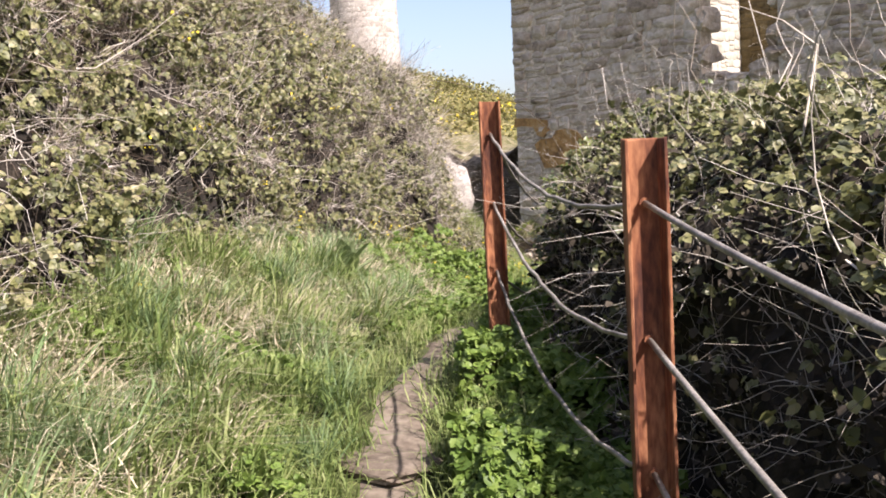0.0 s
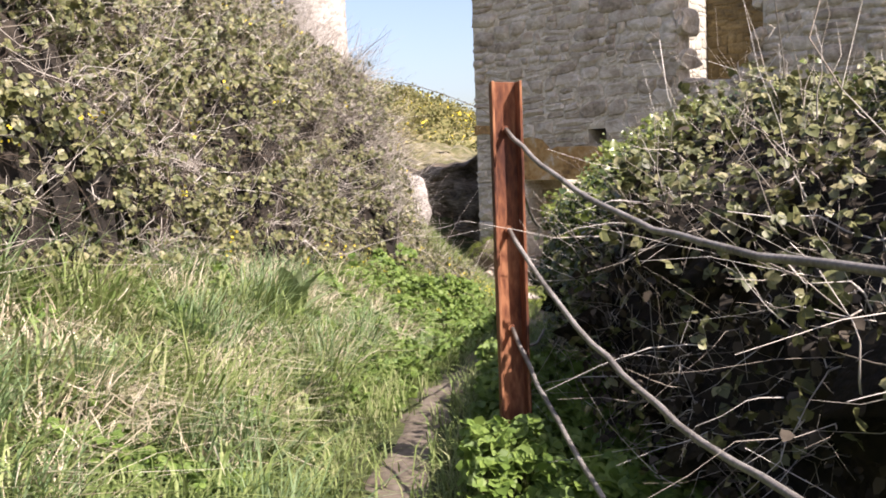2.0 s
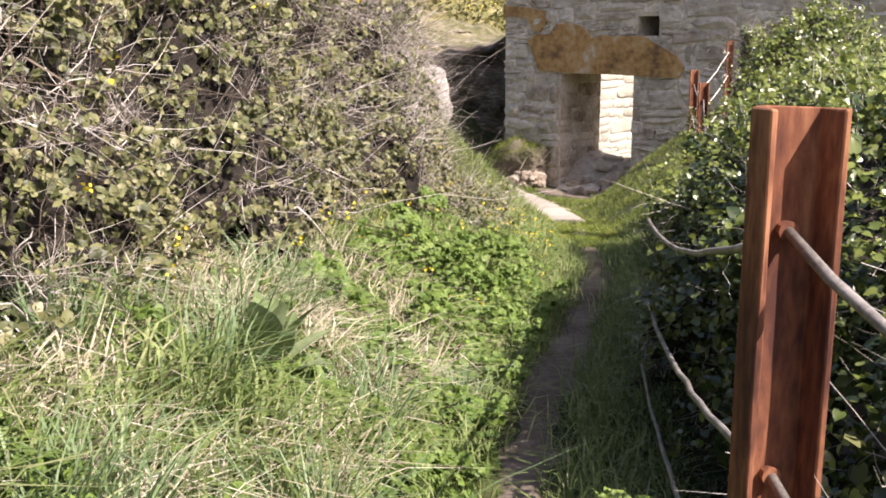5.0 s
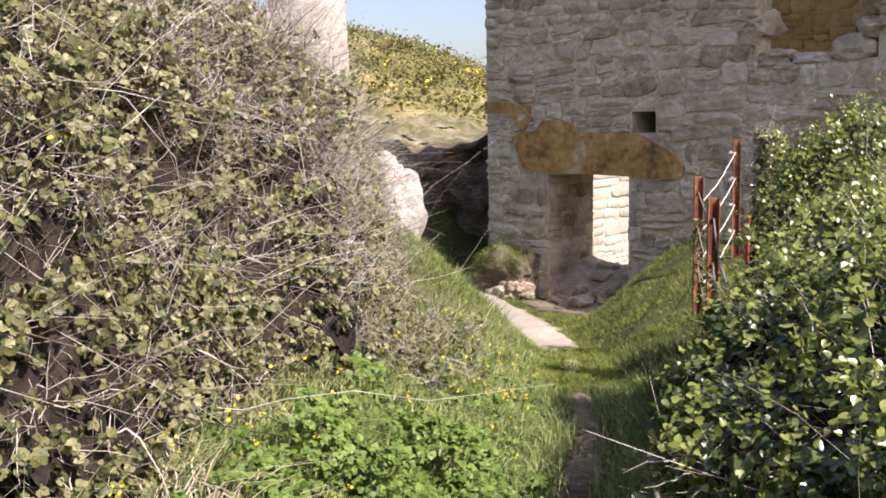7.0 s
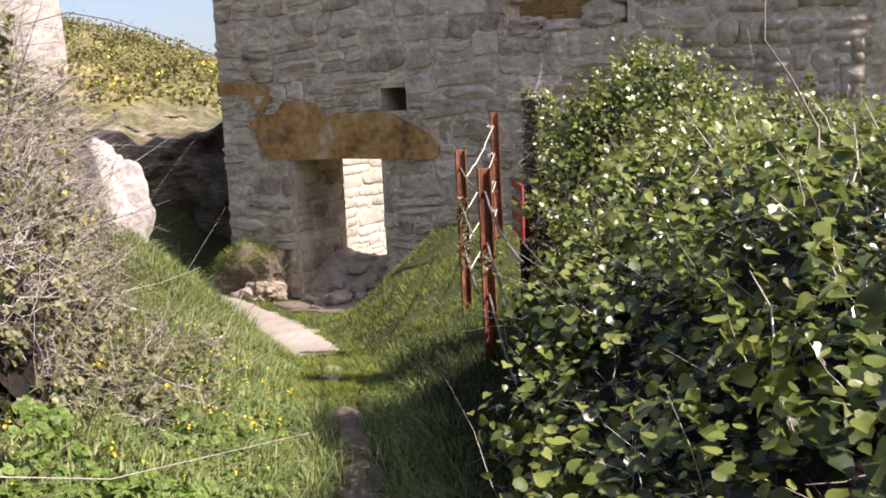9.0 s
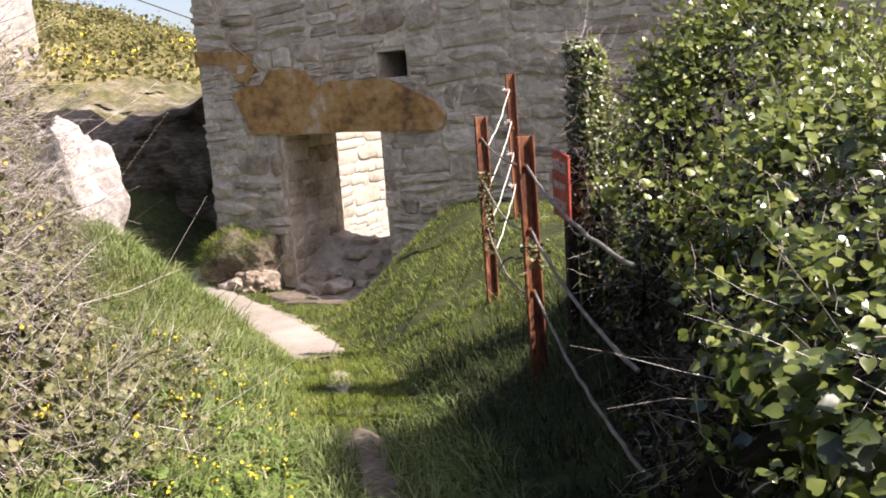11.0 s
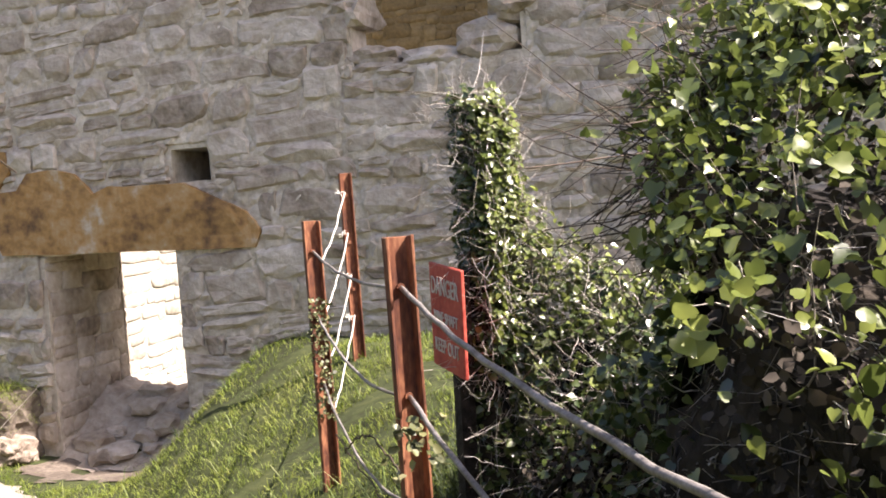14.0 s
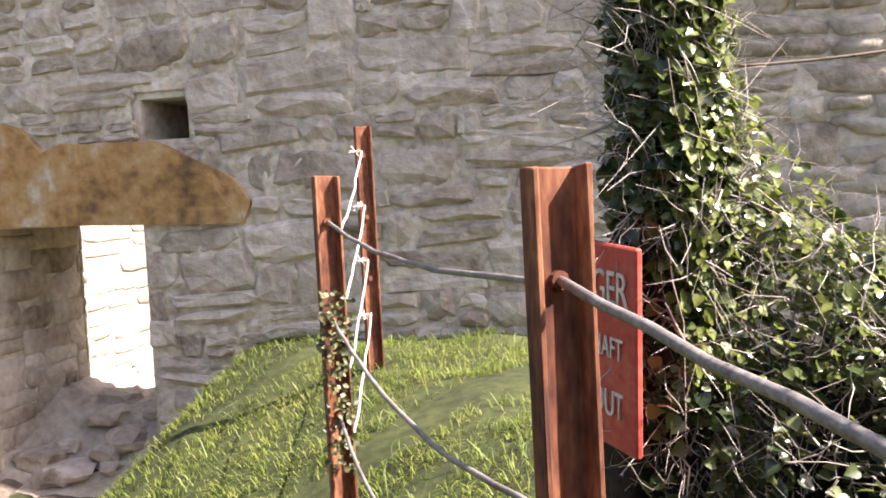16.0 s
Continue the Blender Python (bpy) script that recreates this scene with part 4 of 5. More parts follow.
tagged(leaves("bramble_leaves", lp, ln + np.array((0.3, 0, 0.4)), 0.037, M_BRAMBLE, 22, 0.7, trio=True), "small olive-green bramble leaves", "bramble", kind="stuff")
wgt = (0.35 + 0.9 * dry_end) * np.clip(0.55 - 1.1 * patch, 0.08, 1.4)
pick = RNG.choice(len(bp), 44000, replace=False, p=wgt / wgt.sum())
tp = bp[pick] + bn[pick] * (sink[pick][:, None] - 0.13)
tw = bn[pick] * 0.5 + RNG.standard_normal((len(pick), 3)) * 0.7 + np.array((0, 0, 0.1))
tagged(twigs("bramble_stems", tp, tw, 0.17, 0.0027, M_TWIG, 23, 0.9, joints=5), "dry grey-brown bramble stems", "bramble", kind="stuff")
# inner stems use the dark twig colour, painting shade into the hollows
pick = RNG.choice(len(bp), 22000, replace=False)
tagged(twigs("bramble_thicket", bp[pick] - bn[pick] * RNG.uniform(0.15, 0.45, (22000, 1)), RNG.standard_normal((22000, 3)) * 0.7 + np.array((0, 0, 0.3)), 0.34, 0.0034, M_BARK, 126, 0.6, joints=5), "tangled stems inside the bramble bank, coloured dark for its shaded hollows", "bramble", kind="stuff")
pick = RNG.choice(len(bp), 700, replace=False)
tagged(twigs("bramble_canes", bp[pick] - bn[pick] * 0.05, bn[pick] * 0.35 + RNG.standard_normal((700, 3)) * 0.6 + np.array((0, 0, 0.3)), 0.30, 0.0032, M_TWIG, 24, 0.9), "long pale arching bramble canes", "bramble", kind="stuff")
wgt = dry_end * smooth(bp[:, 2] - bz, 1.6, 2.6) + 1e-6
pick = RNG.choice(len(bp), 2600, replace=False, p=wgt / wgt.sum())
tagged(twigs("crest_twigs", bp[pick] - bn[pick] * 0.08, bn[pick] * 0.5 + RNG.standard_normal((2600, 3)) * 0.45 + np.array((0.35, 0.1, 0.25)), 0.21, 0.0029, M_TWIG, 127, 0.9), "spiky bare twigs along the crest of the bank", "bramble", kind="stuff")
c = tube("bramble_cane", [(CANE[0][0], CANE[0][1], CANE[0][2] - 0.5)] + CANE, 0.006, M_BARK, 5)
tagged(c, "long bare bramble cane arching from the bank", "bramble")
pick = RNG.choice(len(bp), 120, replace=False)
yp = np.repeat(bp[pick] + bn[pick] * 0.08, 6, axis=0) + RNG.standard_normal((720, 3)) * 0.025
tagged(leaves("gorse_flowers", yp, np.tile((0.3, -0.3, 0.6), (720, 1)), 0.02, M_YELLOW, 25, 0.9), "scattered yellow gorse flowers", "flowers", kind="stuff")

# ---------------- grass ----------------
gp, gn = strew(95000, 4.4, A_END + 3.2, 0.24, 2.2, ground_z, 41)
d_, zt_, a_ = track(gp[:, 0], gp[:, 1])
shade = (thicket_z(gp[:, 0], gp[:, 1]) < gp[:, 2] + 0.5) & (np.hypot(gp[:, 0] - 5.05, gp[:, 1] + 10.87) > 0.2)
gp, gn, d_, a_ = gp[shade], gn[shade], d_[shade], a_[shade]
tuft = wave(gp[:, 0], gp[:, 1], 42, 0.8)
ok = RNG.random(len(gp)) < np.where(d_ < 0.4, 0.35, 0.9)
long_ = np.where(a_ < 12, 0.24, 0.13) * np.clip(0.85 + 0.8 * tuft, 0.35, 1.6) * np.clip(d_ / 0.5, 0.35, 1)
up_ = unit(gn * 0.5 + np.array((0, 0, 0.7)))
tagged(blades("bank_grass", gp[ok], up_[ok], long_[ok], 0.0095, M_GRASS, 43, 1.7), "long tousled green grass on the bank", "grass", kind="stuff")
dry = (wave(gp[:, 0], gp[:, 1], 44, 1.1) + 0.6 * smooth(d_, 0.9, 1.6) > 0.16) & (d_ > 0.5) & (a_ < 14.0) & (RNG.random(len(gp)) < 0.85)
tagged(blades("dry_grass", gp[dry], unit(up_[dry] + 0.6 * RNG.standard_normal((dry.sum(), 3)) * np.array((1, 1, 0.3))), 0.25, 0.0058, M_STRAW, 45, 1.7), "bleached dry grass stalks on the bank", "grass", kind="stuff")
tp_, tn_ = strew(46, 5.5, 13.2, 0.3, 1.7, ground_z, 56)
per = 150
tc = np.repeat(tp_, per, axis=0) + np.c_[RNG.standard_normal((46 * per, 2)) * 0.055, np.zeros(46 * per)]
tl_ = np.repeat(RNG.uniform(0.18, 0.42, 46), per)
ta = unit(np.c_[(tc - np.repeat(tp_, per, axis=0))[:, :2] * 5, np.ones(46 * per)] + 0.15 * RNG.standard_normal((46 * per, 3)))
tagged(blades("grass_tussocks", tc, ta, tl_, 0.0062, M_TUSSOCK, 57, 1.3), "dense blue-green grass tussocks on the bank", "grass", kind="stuff")
sm_, sn_ = strew(34, 5.6, 13.6, 0.75, 1.9, ground_z, 67)
mc = np.repeat(sm_, 130, axis=0) + np.c_[RNG.standard_normal((34 * 130, 2)) * 0.12, np.zeros(34 * 130)]
mc[:, 2] = ground_z(mc[:, 0], mc[:, 1]) + RNG.uniform(0.02, 0.16, len(mc))
ma = unit(np.repeat(RNG.standard_normal((34, 3)), 130, axis=0) * np.array((0.6, 0.6, 0.1)) + RNG.standard_normal(mc.shape) * 0.45 + np.array((0.2, -0.2, 0.15)))
tagged(blades("straw_mats", mc, ma, 0.24, 0.0055, M_STRAW, 68, 0.9), "flattened mats of bleached dead grass", "grass", kind="stuff")
pt_, pn_ = strew(12000, ALONG[9] - 0.2, ALONG[10] + 0.25, -0.4, 0.4, ground_z, 58)
ok = RNG.random(len(pt_)) < 0.55 + 0.7 * wave(pt_[:, 0], pt_[:, 1], 59, 0.5)
tagged(blades("path_turf", pt_[ok], unit(pn_[ok] + np.array((0, 0, 0.6))), 0.06, 0.0045, M_TURF, 60, 1.8), "short turf grown over the path", "grass", kind="stuff")
vp, vn = strew(26000, 4.6, 18.6, -0.55, 0.3, ground_z, 50)
ok = RNG.random(len(vp)) < np.clip(np.abs(track(vp[:, 0], vp[:, 1])[0]) / 0.22, 0.03, 1) ** 2
tagged(blades("verge_grass", vp[ok], unit(vn[ok] + np.array((0, 0, 0.6))), 0.16, 0.006, M_GRASS, 51, 1.5), "long grass leaning over the path", "grass", kind="stuff")
lv = np.array([tuple(v.co) + tuple(v.normal) for v in ledge.data.vertices])
lv = lv[(lv[:, 5] > 0.05) & (lv[:, 2] > 0.62) & (lv[:, 1] < 0.0)]
lv = np.repeat(lv, 22, axis=0) + np.c_[0.035 * RNG.standard_normal((len(lv) * 22, 3)), np.zeros((len(lv) * 22, 3))]
tagged(blades("ledge_grass", lv[:, :3] - 0.01 * lv[:, 3:], unit(lv[:, 3:] * 0.7 + np.array((0, -0.2, 0.4))), 0.075, 0.0045, M_TURF, 52, 2.2), "grass growing on the rock ledge", "grass", kind="stuff")
# short turf on the slope by the house and along the right edge
rp, rn = strew(64000, 15.5, A_END + 3.5, -3.2, -0.22, ground_z, 46)
ok = (rp[:, 1] < -0.03) & (((rp[:, 0] + 0.52) / 1.0) ** 2 + ((rp[:, 1] + 0.05) / 0.95) ** 2 > 1)
rp, rn = rp[ok], rn[ok]
line_ = fence_point(np.linspace(FALONG[3], FALONG[5] + 0.3, 50))
off_f = np.min(np.hypot(rp[:, None, 0] - line_[None, :, 0], rp[:, None, 1] - line_[None, :, 1]), 1)
thin = (RNG.random(len(rp)) < np.where(rp[:, 1] < -3.6, np.clip(off_f - 0.3, 0.08, 1), 1)) & (RNG.random(len(rp)) < 0.7 + 0.6 * wave(rp[:, 0], rp[:, 1], 61, 0.45))
rp, rn = rp[thin], rn[thin]
tuft_ = RNG.random(len(rp)) < 0.22 * np.clip(wave(rp[:, 0], rp[:, 1], 62, 0.35) - 0.1, 0, 1)
tagged(blades("slope_tufts", rp[tuft_], unit(rn[tuft_] * 0.4 + np.array((0, 0, 0.6))), 0.13, 0.005, M_GRASS, 63, 2.0), "longer tufts of grass in the turf", "grass", kind="stuff")
tagged(blades("slope_turf", rp, unit(rn * 0.5 + np.array((0, 0, 0.6))), 0.055, 0.0045, M_TURF, 47, 2.0), "short bright turf on the slope below the wall", "grass", kind="stuff")
# long grass by the fence, the hedge shade painted into its green
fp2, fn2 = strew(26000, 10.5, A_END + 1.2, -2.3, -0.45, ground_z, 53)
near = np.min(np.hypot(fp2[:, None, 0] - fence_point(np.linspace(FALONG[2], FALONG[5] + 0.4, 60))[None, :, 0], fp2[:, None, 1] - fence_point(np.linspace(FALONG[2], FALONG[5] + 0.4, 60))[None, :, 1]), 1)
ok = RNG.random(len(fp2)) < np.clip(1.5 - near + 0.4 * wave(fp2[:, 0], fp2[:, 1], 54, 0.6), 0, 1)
tagged(blades("fence_grass", fp2[ok], unit(fn2[ok] * 0.3 + np.array((0, 0, 0.7))), 0.17, 0.0055, M_RANK, 55, 1.8), "rank grass along the foot of the fence, coloured dark for the hedge shade", "grass", kind="stuff")
lp2, ln2 = strew(30000, A_END - 2.2, A_END + 3.0, 0.25, 3.2, ground_z, 48)
ok = thicket_z(lp2[:, 0], lp2[:, 1]) < lp2[:, 2] + 0.3
tagged(blades("hollow_turf", lp2[ok], unit(ln2[ok] * 0.5 + np.array((0, 0, 0.6))), 0.075, 0.005, M_TURF, 49, 1.0), "bright green turf on the bank by the cave", "grass", kind="stuff")

# ---------------- fresh herbs by the path ----------------
def herb_patch(name, a0, a1, d0, d1, count, height, size, seed, label, clumps=-9):
    p, n = strew(count, a0, a1, d0, d1, ground_z, seed)
    p = p[wave(p[:, 0], p[:, 1], seed + 40, 0.8) > clumps]
    r = np.random.default_rng(seed)
    bushy = np.clip(0.5 + 0.6 * wave(p[:, 0], p[:, 1], seed, 0.7), 0.1, 1)
    p = p + np.c_[np.zeros((len(p), 2)), height * bushy * r.random(len(p)) ** 0.6]
    return tagged(leaves(name, p, np.tile((0.25, -0.1, 1.0), (len(p), 1)), size, M_HERB, seed, 0.55, slim=1.1, trio=True), label, "herbs", kind="stuff")


herb_patch("nettle_bed", 5.6, 11.6, -0.95, -0.26, 11000, 0.32, 0.046, 61, "fresh green nettles below the fence")
herb_patch("herb_bed", 11.2, 15.6, 0.12, 1.15, 6500, 0.38, 0.036, 62, "bright fresh herbs at the foot of the bank")
herb_patch("celandine_bed", 15.0, 18.6, 0.35, 1.3, 1300, 0.18, 0.034, 63, "low leafy herbs with small yellow flowers")
herb_patch("bank_herbs", 5.0, 13.0, 0.26, 2.0, 24000, 0.22, 0.032, 66, "low broad-leaved weeds among the grass", 0.25)
fp, fn_ = strew(170, 14.0, 19.6, 0.35, 1.5, ground_z, 64)
fp[:, 2] += RNG.uniform(0.08, 0.22, len(fp))
fp = np.repeat(fp, 4, axis=0) + RNG.standard_normal((len(fp) * 4, 3)) * 0.008
tagged(leaves("bank_flowers", fp, np.tile((0.2, -0.2, 1.0), (len(fp), 1)), 0.014, M_YELLOW, 65, 0.7), "tiny yellow flowers in the grass", "flowers", kind="stuff")


# mullein rosette on the bank
def mullein(x, y, seed, n=15, size=0.24):
    z = float(ground_z(x, y))
    plant = new("mullein_plant")
    plant.location = (x, y, z)
    r = random.Random(seed)
    for i in range(n):
        tilt = 62 - 54 * (i / n)
        az = 137.5 * i
        ln = size * r.uniform(0.8, 1.15) * (1.0 if i < n - 4 else 0.7)
        bm = bmesh.new()
        rows_ = []
        for k in range(7):
            u = k / 6
            wd = 0.21 * ln * math.sin(math.pi * min(1, u * 0.92 + 0.06)) ** 0.8
            zc = 0.18 * ln * u * u * -1
            rows_.append([bm.verts.new((sx * wd, ln * u, zc + 0.25 * abs(sx) * wd)) for sx in (-1, -0.5, 0, 0.5, 1)])
        for a, b in zip(rows_, rows_[1:]):
            for k in range(4):
                bm.faces.new((a[k], a[k + 1], b[k + 1], b[k]))
        for f in bm.faces:
            f.smooth = True
        leaf = part("leaf", bm, M_MULLEIN, plant)
        leaf.matrix_local = Matrix.Translation((0, 0, 0.03 + 0.010 * i)) @ pose(0, 0, 0, 0, 0, az) @ pose(0, 0, 0, 90 - tilt, 0, 0)
    tagged(plant, "broad woolly grey-green mullein rosette", "plant")


mullein(5.05, -10.87, 1, 17, 0.27)

# ---------------- the ivy hedge along the fence ----------------
H_S = [FALONG[0], FALONG[1], FALONG[2], FALONG[3], FALONG[4], FALONG[5] - 1.5, FALONG[5] - 0.95, FALONG[5] - 0.78, FALONG[5] - 0.3, FALONG[5] + 0.3]
H_TOP = [2.38, 2.44, 2.54, 2.52, 2.48, 2.56, 2.62, 2.2, 2.1, 1.7]


def hedge_point(s, q):
    """q 0 to 0.6 climbs the front face, beyond that runs back over the top."""
    p, rgt = fence_point(s), fence_right(s)
    gz = ground_z(p[:, 0], p[:, 1])
    top = np.interp(s, H_S, H_TOP) + 0.06 * wave(s, 0 * s, 71, 1.6)
    zf = np.clip(q / 0.6, 0, 1)
    low = 0.3 * smooth(s, FALONG[2] + 0.2, FALONG[2] + 1.0) * (1 - smooth(s, FALONG[3] + 0.3, FALONG[3] + 1.1))
    brk = 0.72 - 0.27 * low
    bk = np.clip((q - 0.6) / 0.4, 0, 1)
    early = 1 - smooth(s, FALONG[2] - 0.6, FALONG[2] + 1.0)
    setback = np.interp(s, [FALONG[1], FALONG[2] + 0.9, FALONG[2] + 1.8, FALONG[3], FALONG[3] + 0.6, FALONG[4] - 0.5, FALONG[4], FALONG[5] - 0.8, FALONG[5]], [0.26, 0.22, -0.05, -0.24, -0.18, -0.04, 0.12, 0.3, 0.42])
    off = setback + 0.16 * zf + (0.38 + 0.3 * low) * np.clip((zf - brk) / (1 - brk), 0, 1) ** 1.3 + 1.6 * bk + 0.13 * wave(s, zf * 2, 72, 0.8)
    z = gz - 0.1 + (top - gz + 0.1) * np.where(zf < brk, zf / brk * (0.76 - 0.22 * low), (0.76 - 0.22 * low) + (0.24 + 0.22 * low) * (zf - brk) / (1 - brk)) + 0.03 * np.sin(bk * 3.1) - 0.5 * np.clip(bk - 0.6, 0, 1) + 0.06 * wave(s, bk * 3, 73, 0.7)
    # one bush stands above the rest
    z = z + 0.36 * np.exp(-((s - FALONG[5] + 1.25) / 0.42) ** 4) * smooth(zf, 0.35, 0.8) * np.exp(-(np.maximum(off - 0.75, 0) / 0.4) ** 2)
    return np.c_[p + rgt * off[:, None], z]


def hedge_normal(s, q, e=0.02):
    a = hedge_point(s + e, q) - hedge_point(s - e, q)
    b = hedge_point(s, np.clip(q + e, 0, 1)) - hedge_point(s, np.clip(q - e, 0, 1))
    n = unit(np.cross(a, b))
    return n * np.where((n[:, 2] < -0.05) & (q > 0.4), -1, 1)[:, None]


ss, qq = np.meshgrid(np.arange(FALONG[0], FALONG[5] + 0.2, 0.12), np.linspace(0, 1, 26))
hv = hedge_point(ss.ravel(), qq.ravel())
hn = hedge_normal(ss.ravel(), qq.ravel())
flip = np.sign((hn * np.c_[-fence_right(ss.ravel()), np.ones(ss.size)]).sum(1, keepdims=True))
hn = hn * flip
hv = hv - hn * 0.12
# the crest of the tall bush is open to the light
hv[:, 2] -= 0.34 * smooth(qq.ravel(), 0.40, 0.58) * smooth(ss.ravel(), FALONG[4] - 0.5, FALONG[4] + 0.3) * (1 - smooth(ss.ravel(), FALONG[5] - 0.9, FALONG[5] - 0.7))
idx = np.arange(ss.size).reshape(ss.shape)
# underlay of the hedge, its dark colour painting the shade behind the ivy
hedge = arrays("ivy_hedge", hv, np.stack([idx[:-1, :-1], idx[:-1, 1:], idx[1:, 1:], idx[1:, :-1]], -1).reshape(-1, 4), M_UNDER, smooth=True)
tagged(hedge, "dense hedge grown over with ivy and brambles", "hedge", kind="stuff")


def hedge_strew(count, s0, s1, q0, q1, seed):
    r = np.random.default_rng(seed)
    s, q = r.uniform(s0, s1, count), r.uniform(q0, q1, count)
    n = hedge_normal(s, q)
    n = n * np.sign((n * np.c_[-fence_right(s), np.ones(count)]).sum(1, keepdims=True))
    return hedge_point(s, q), n


S_B = FALONG[2]
p, n = hedge_strew(30000, FALONG[0] + 1.5, S_B + 0.6, 0.12, 0.95, 81)
ok = RNG.random(len(p)) < np.clip((p[:, 2] - 1.95) / 0.5, 0.10, 1) * np.clip(0.55 + 0.9 * wave(p[:, 0] + p[:, 1], p[:, 2] * 1.5, 74, 0.6), 0.08, 1)
tagged(leaves("hedge_brambles", p[ok] + n[ok] * RNG.uniform(-0.14, 0.10, (ok.sum(), 1)), n[ok] + np.array((0.3, 0, 0.5)), 0.034, M_BRAMBLE, 82, 0.7, trio=True), "bramble leaves in the hedge behind the fence", "bramble", kind="stuff")
p, n = hedge_strew(90, FALONG[0] + 2.0, S_B + 0.6, 0.35, 0.75, 128)
tagged(twigs("hedge_canes", p - n * 0.05, n * 0.4 + RNG.standard_normal((90, 3)) * 0.5 + np.array((0, 0, 0.5)), 0.22, 0.0026, M_TWIG, 129, 0.8), "pale broken canes standing out of the hedge", "bramble", kind="stuff")
# dark leaves low in the hedge, painting the shade at its foot
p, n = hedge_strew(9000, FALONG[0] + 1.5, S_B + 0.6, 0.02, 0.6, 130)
tagged(leaves("hedge_litter", p + n * RNG.uniform(-0.18, 0.02, (len(p), 1)), n + np.array((0, 0, 0.3)), 0.034, M_DEAD, 131, 0.9, droop=0.7), "brown dead leaves at the foot of the hedge, darkened as its shade", "dead leaves", kind="stuff")
p, n = hedge_strew(3600, FALONG[0] + 1.5, S_B + 0.8, 0.05, 0.8, 83)
tagged(twigs("hedge_stems", p - n * 0.12, n * 0.3 + RNG.standard_normal((len(p), 3)) * 0.8 + np.array((0, 0, 0.3)), 0.17, 0.002, M_TWIG, 84, 0.8), "tangled dry stems in the hedge", "bramble", kind="stuff")
p, n = hedge_strew(26, FALONG[1] - 0.5, S_B + 0.6, 0.5, 0.8, 85)
tagged(twigs("hedge_stalks", p, RNG.standard_normal((26, 3)) * 0.16 + np.array((0, 0, 1.0)), 0.6, 0.004, M_TWIG, 86, 0.25), "tall dead stalks standing above the hedge", "stalks", kind="stuff")
p, n = hedge_strew(84000, S_B + 0.2, FALONG[5] + 0.25, 0.05, 0.9, 87)
s_ = np.hypot(p[:, 0] - 4.68, p[:, 1] + 6.85) * np.sign(p[:, 1] + 6.85)
cover = np.clip((p[:, 2] - np.where(s_ > 1.5, 1.35, np.where(s_ > 0.3, 2.2, np.where(s_ > -0.8, 1.9, 1.3)))) / 0.6, 0.06, 1) * np.clip(0.75 + 0.7 * wave(p[:, 0] * 1.3 + p[:, 1], p[:, 2], 75, 0.5), 0.1, 1)
ok = RNG.random(len(p)) < cover
lump = wave(p[:, 0] + p[:, 1], p[:, 2] + p[:, 0] - p[:, 1], 137, 0.32, 3)[ok][:, None]
tagged(leaves("ivy_leaves", p[ok] + n[ok] * (RNG.uniform(-0.13, 0.03, (ok.sum(), 1)) + 0.07 * lump), n[ok] + np.array((0.25, -0.1, 0.6)), RNG.choice((0.021, 0.028, 0.036), ok.sum()), M_IVY, 88, 0.85, droop=0.5, shape=IVY, faces=IVY_F), "glossy green ivy leaves on the hedge", "ivy", kind="stuff")
p, n = hedge_strew(8500, S_B + 0.2, FALONG[5] + 0.3, 0.02, 0.85, 89)
tagged(twigs("ivy_stems", p - n * 0.14, n * 0.15 + RNG.standard_normal((len(p), 3)) * 0.8, 0.10, 0.0019, M_TWIG, 90, 0.9), "dead woody stems in the shaded side of the hedge", "ivy", kind="stuff")

# dead leaves on the lower side, their brown deepened to paint its shade
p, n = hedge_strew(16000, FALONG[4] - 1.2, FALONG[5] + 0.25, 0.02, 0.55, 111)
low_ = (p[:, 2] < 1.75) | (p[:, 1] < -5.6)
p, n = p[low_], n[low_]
tagged(leaves("dead_hedge_leaves", p + n * RNG.uniform(-0.18, 0.03, (len(p), 1)), n + np.array((0, 0, 0.3)), 0.024, M_DEAD, 112, 0.9, droop=0.8), "brown dead leaves in the hedge side, darkened in colour for its shade", "dead leaves", kind="stuff")

# upper hedge leaves repeated in the brighter colour to paint sun on them
p, n = hedge_strew(21000, S_B + 0.4, FALONG[5] - 0.85, 0.35, 0.85, 121)
ok = (RNG.random(len(p)) < 0.5 + 0.8 * wave(p[:, 0] * 2 + p[:, 1], p[:, 2] * 2, 122, 0.5)) & (p[:, 2] > np.where(p[:, 1] > -7.4, 2.28, 2.05))
tagged(leaves("young_hedge_ivy", p[ok] + n[ok] * RNG.uniform(0.0, 0.09, (ok.sum(), 1)), n[ok] + np.array((0.5, -0.1, 0.9)), 0.022, M_SUN_IVY, 123, 0.8, droop=0.3, shape=IVY, faces=IVY_F), "yellow-green ivy leaves high on the hedge, in a brighter sunlit colour", "ivy", kind="stuff")
# leafy shoots that stand out of the hedge into the sun
p, n = hedge_strew(420, S_B + 0.3, FALONG[5] - 0.9, 0.38, 0.85, 132)
ok = track(p[:, 0], p[:, 1])[0] < -0.8
p, n = p[ok], n[ok]
way = unit(n * 0.6 + 0.35 * RNG.standard_normal(p.shape) + np.array((0.15, 0, 0.6)))
ln_ = RNG.uniform(0.08, 0.17, len(p))
tagged(twigs("shoot_stems", p, way, ln_, 0.0024, M_TWIG, 133, 0.2, joints=4), "stems of the ivy shoots", "ivy", kind="stuff")
# leaves of the shoots carry the painted sunlit colour too
u_ = RNG.uniform(0.25, 1.05, (len(p), 10, 1))
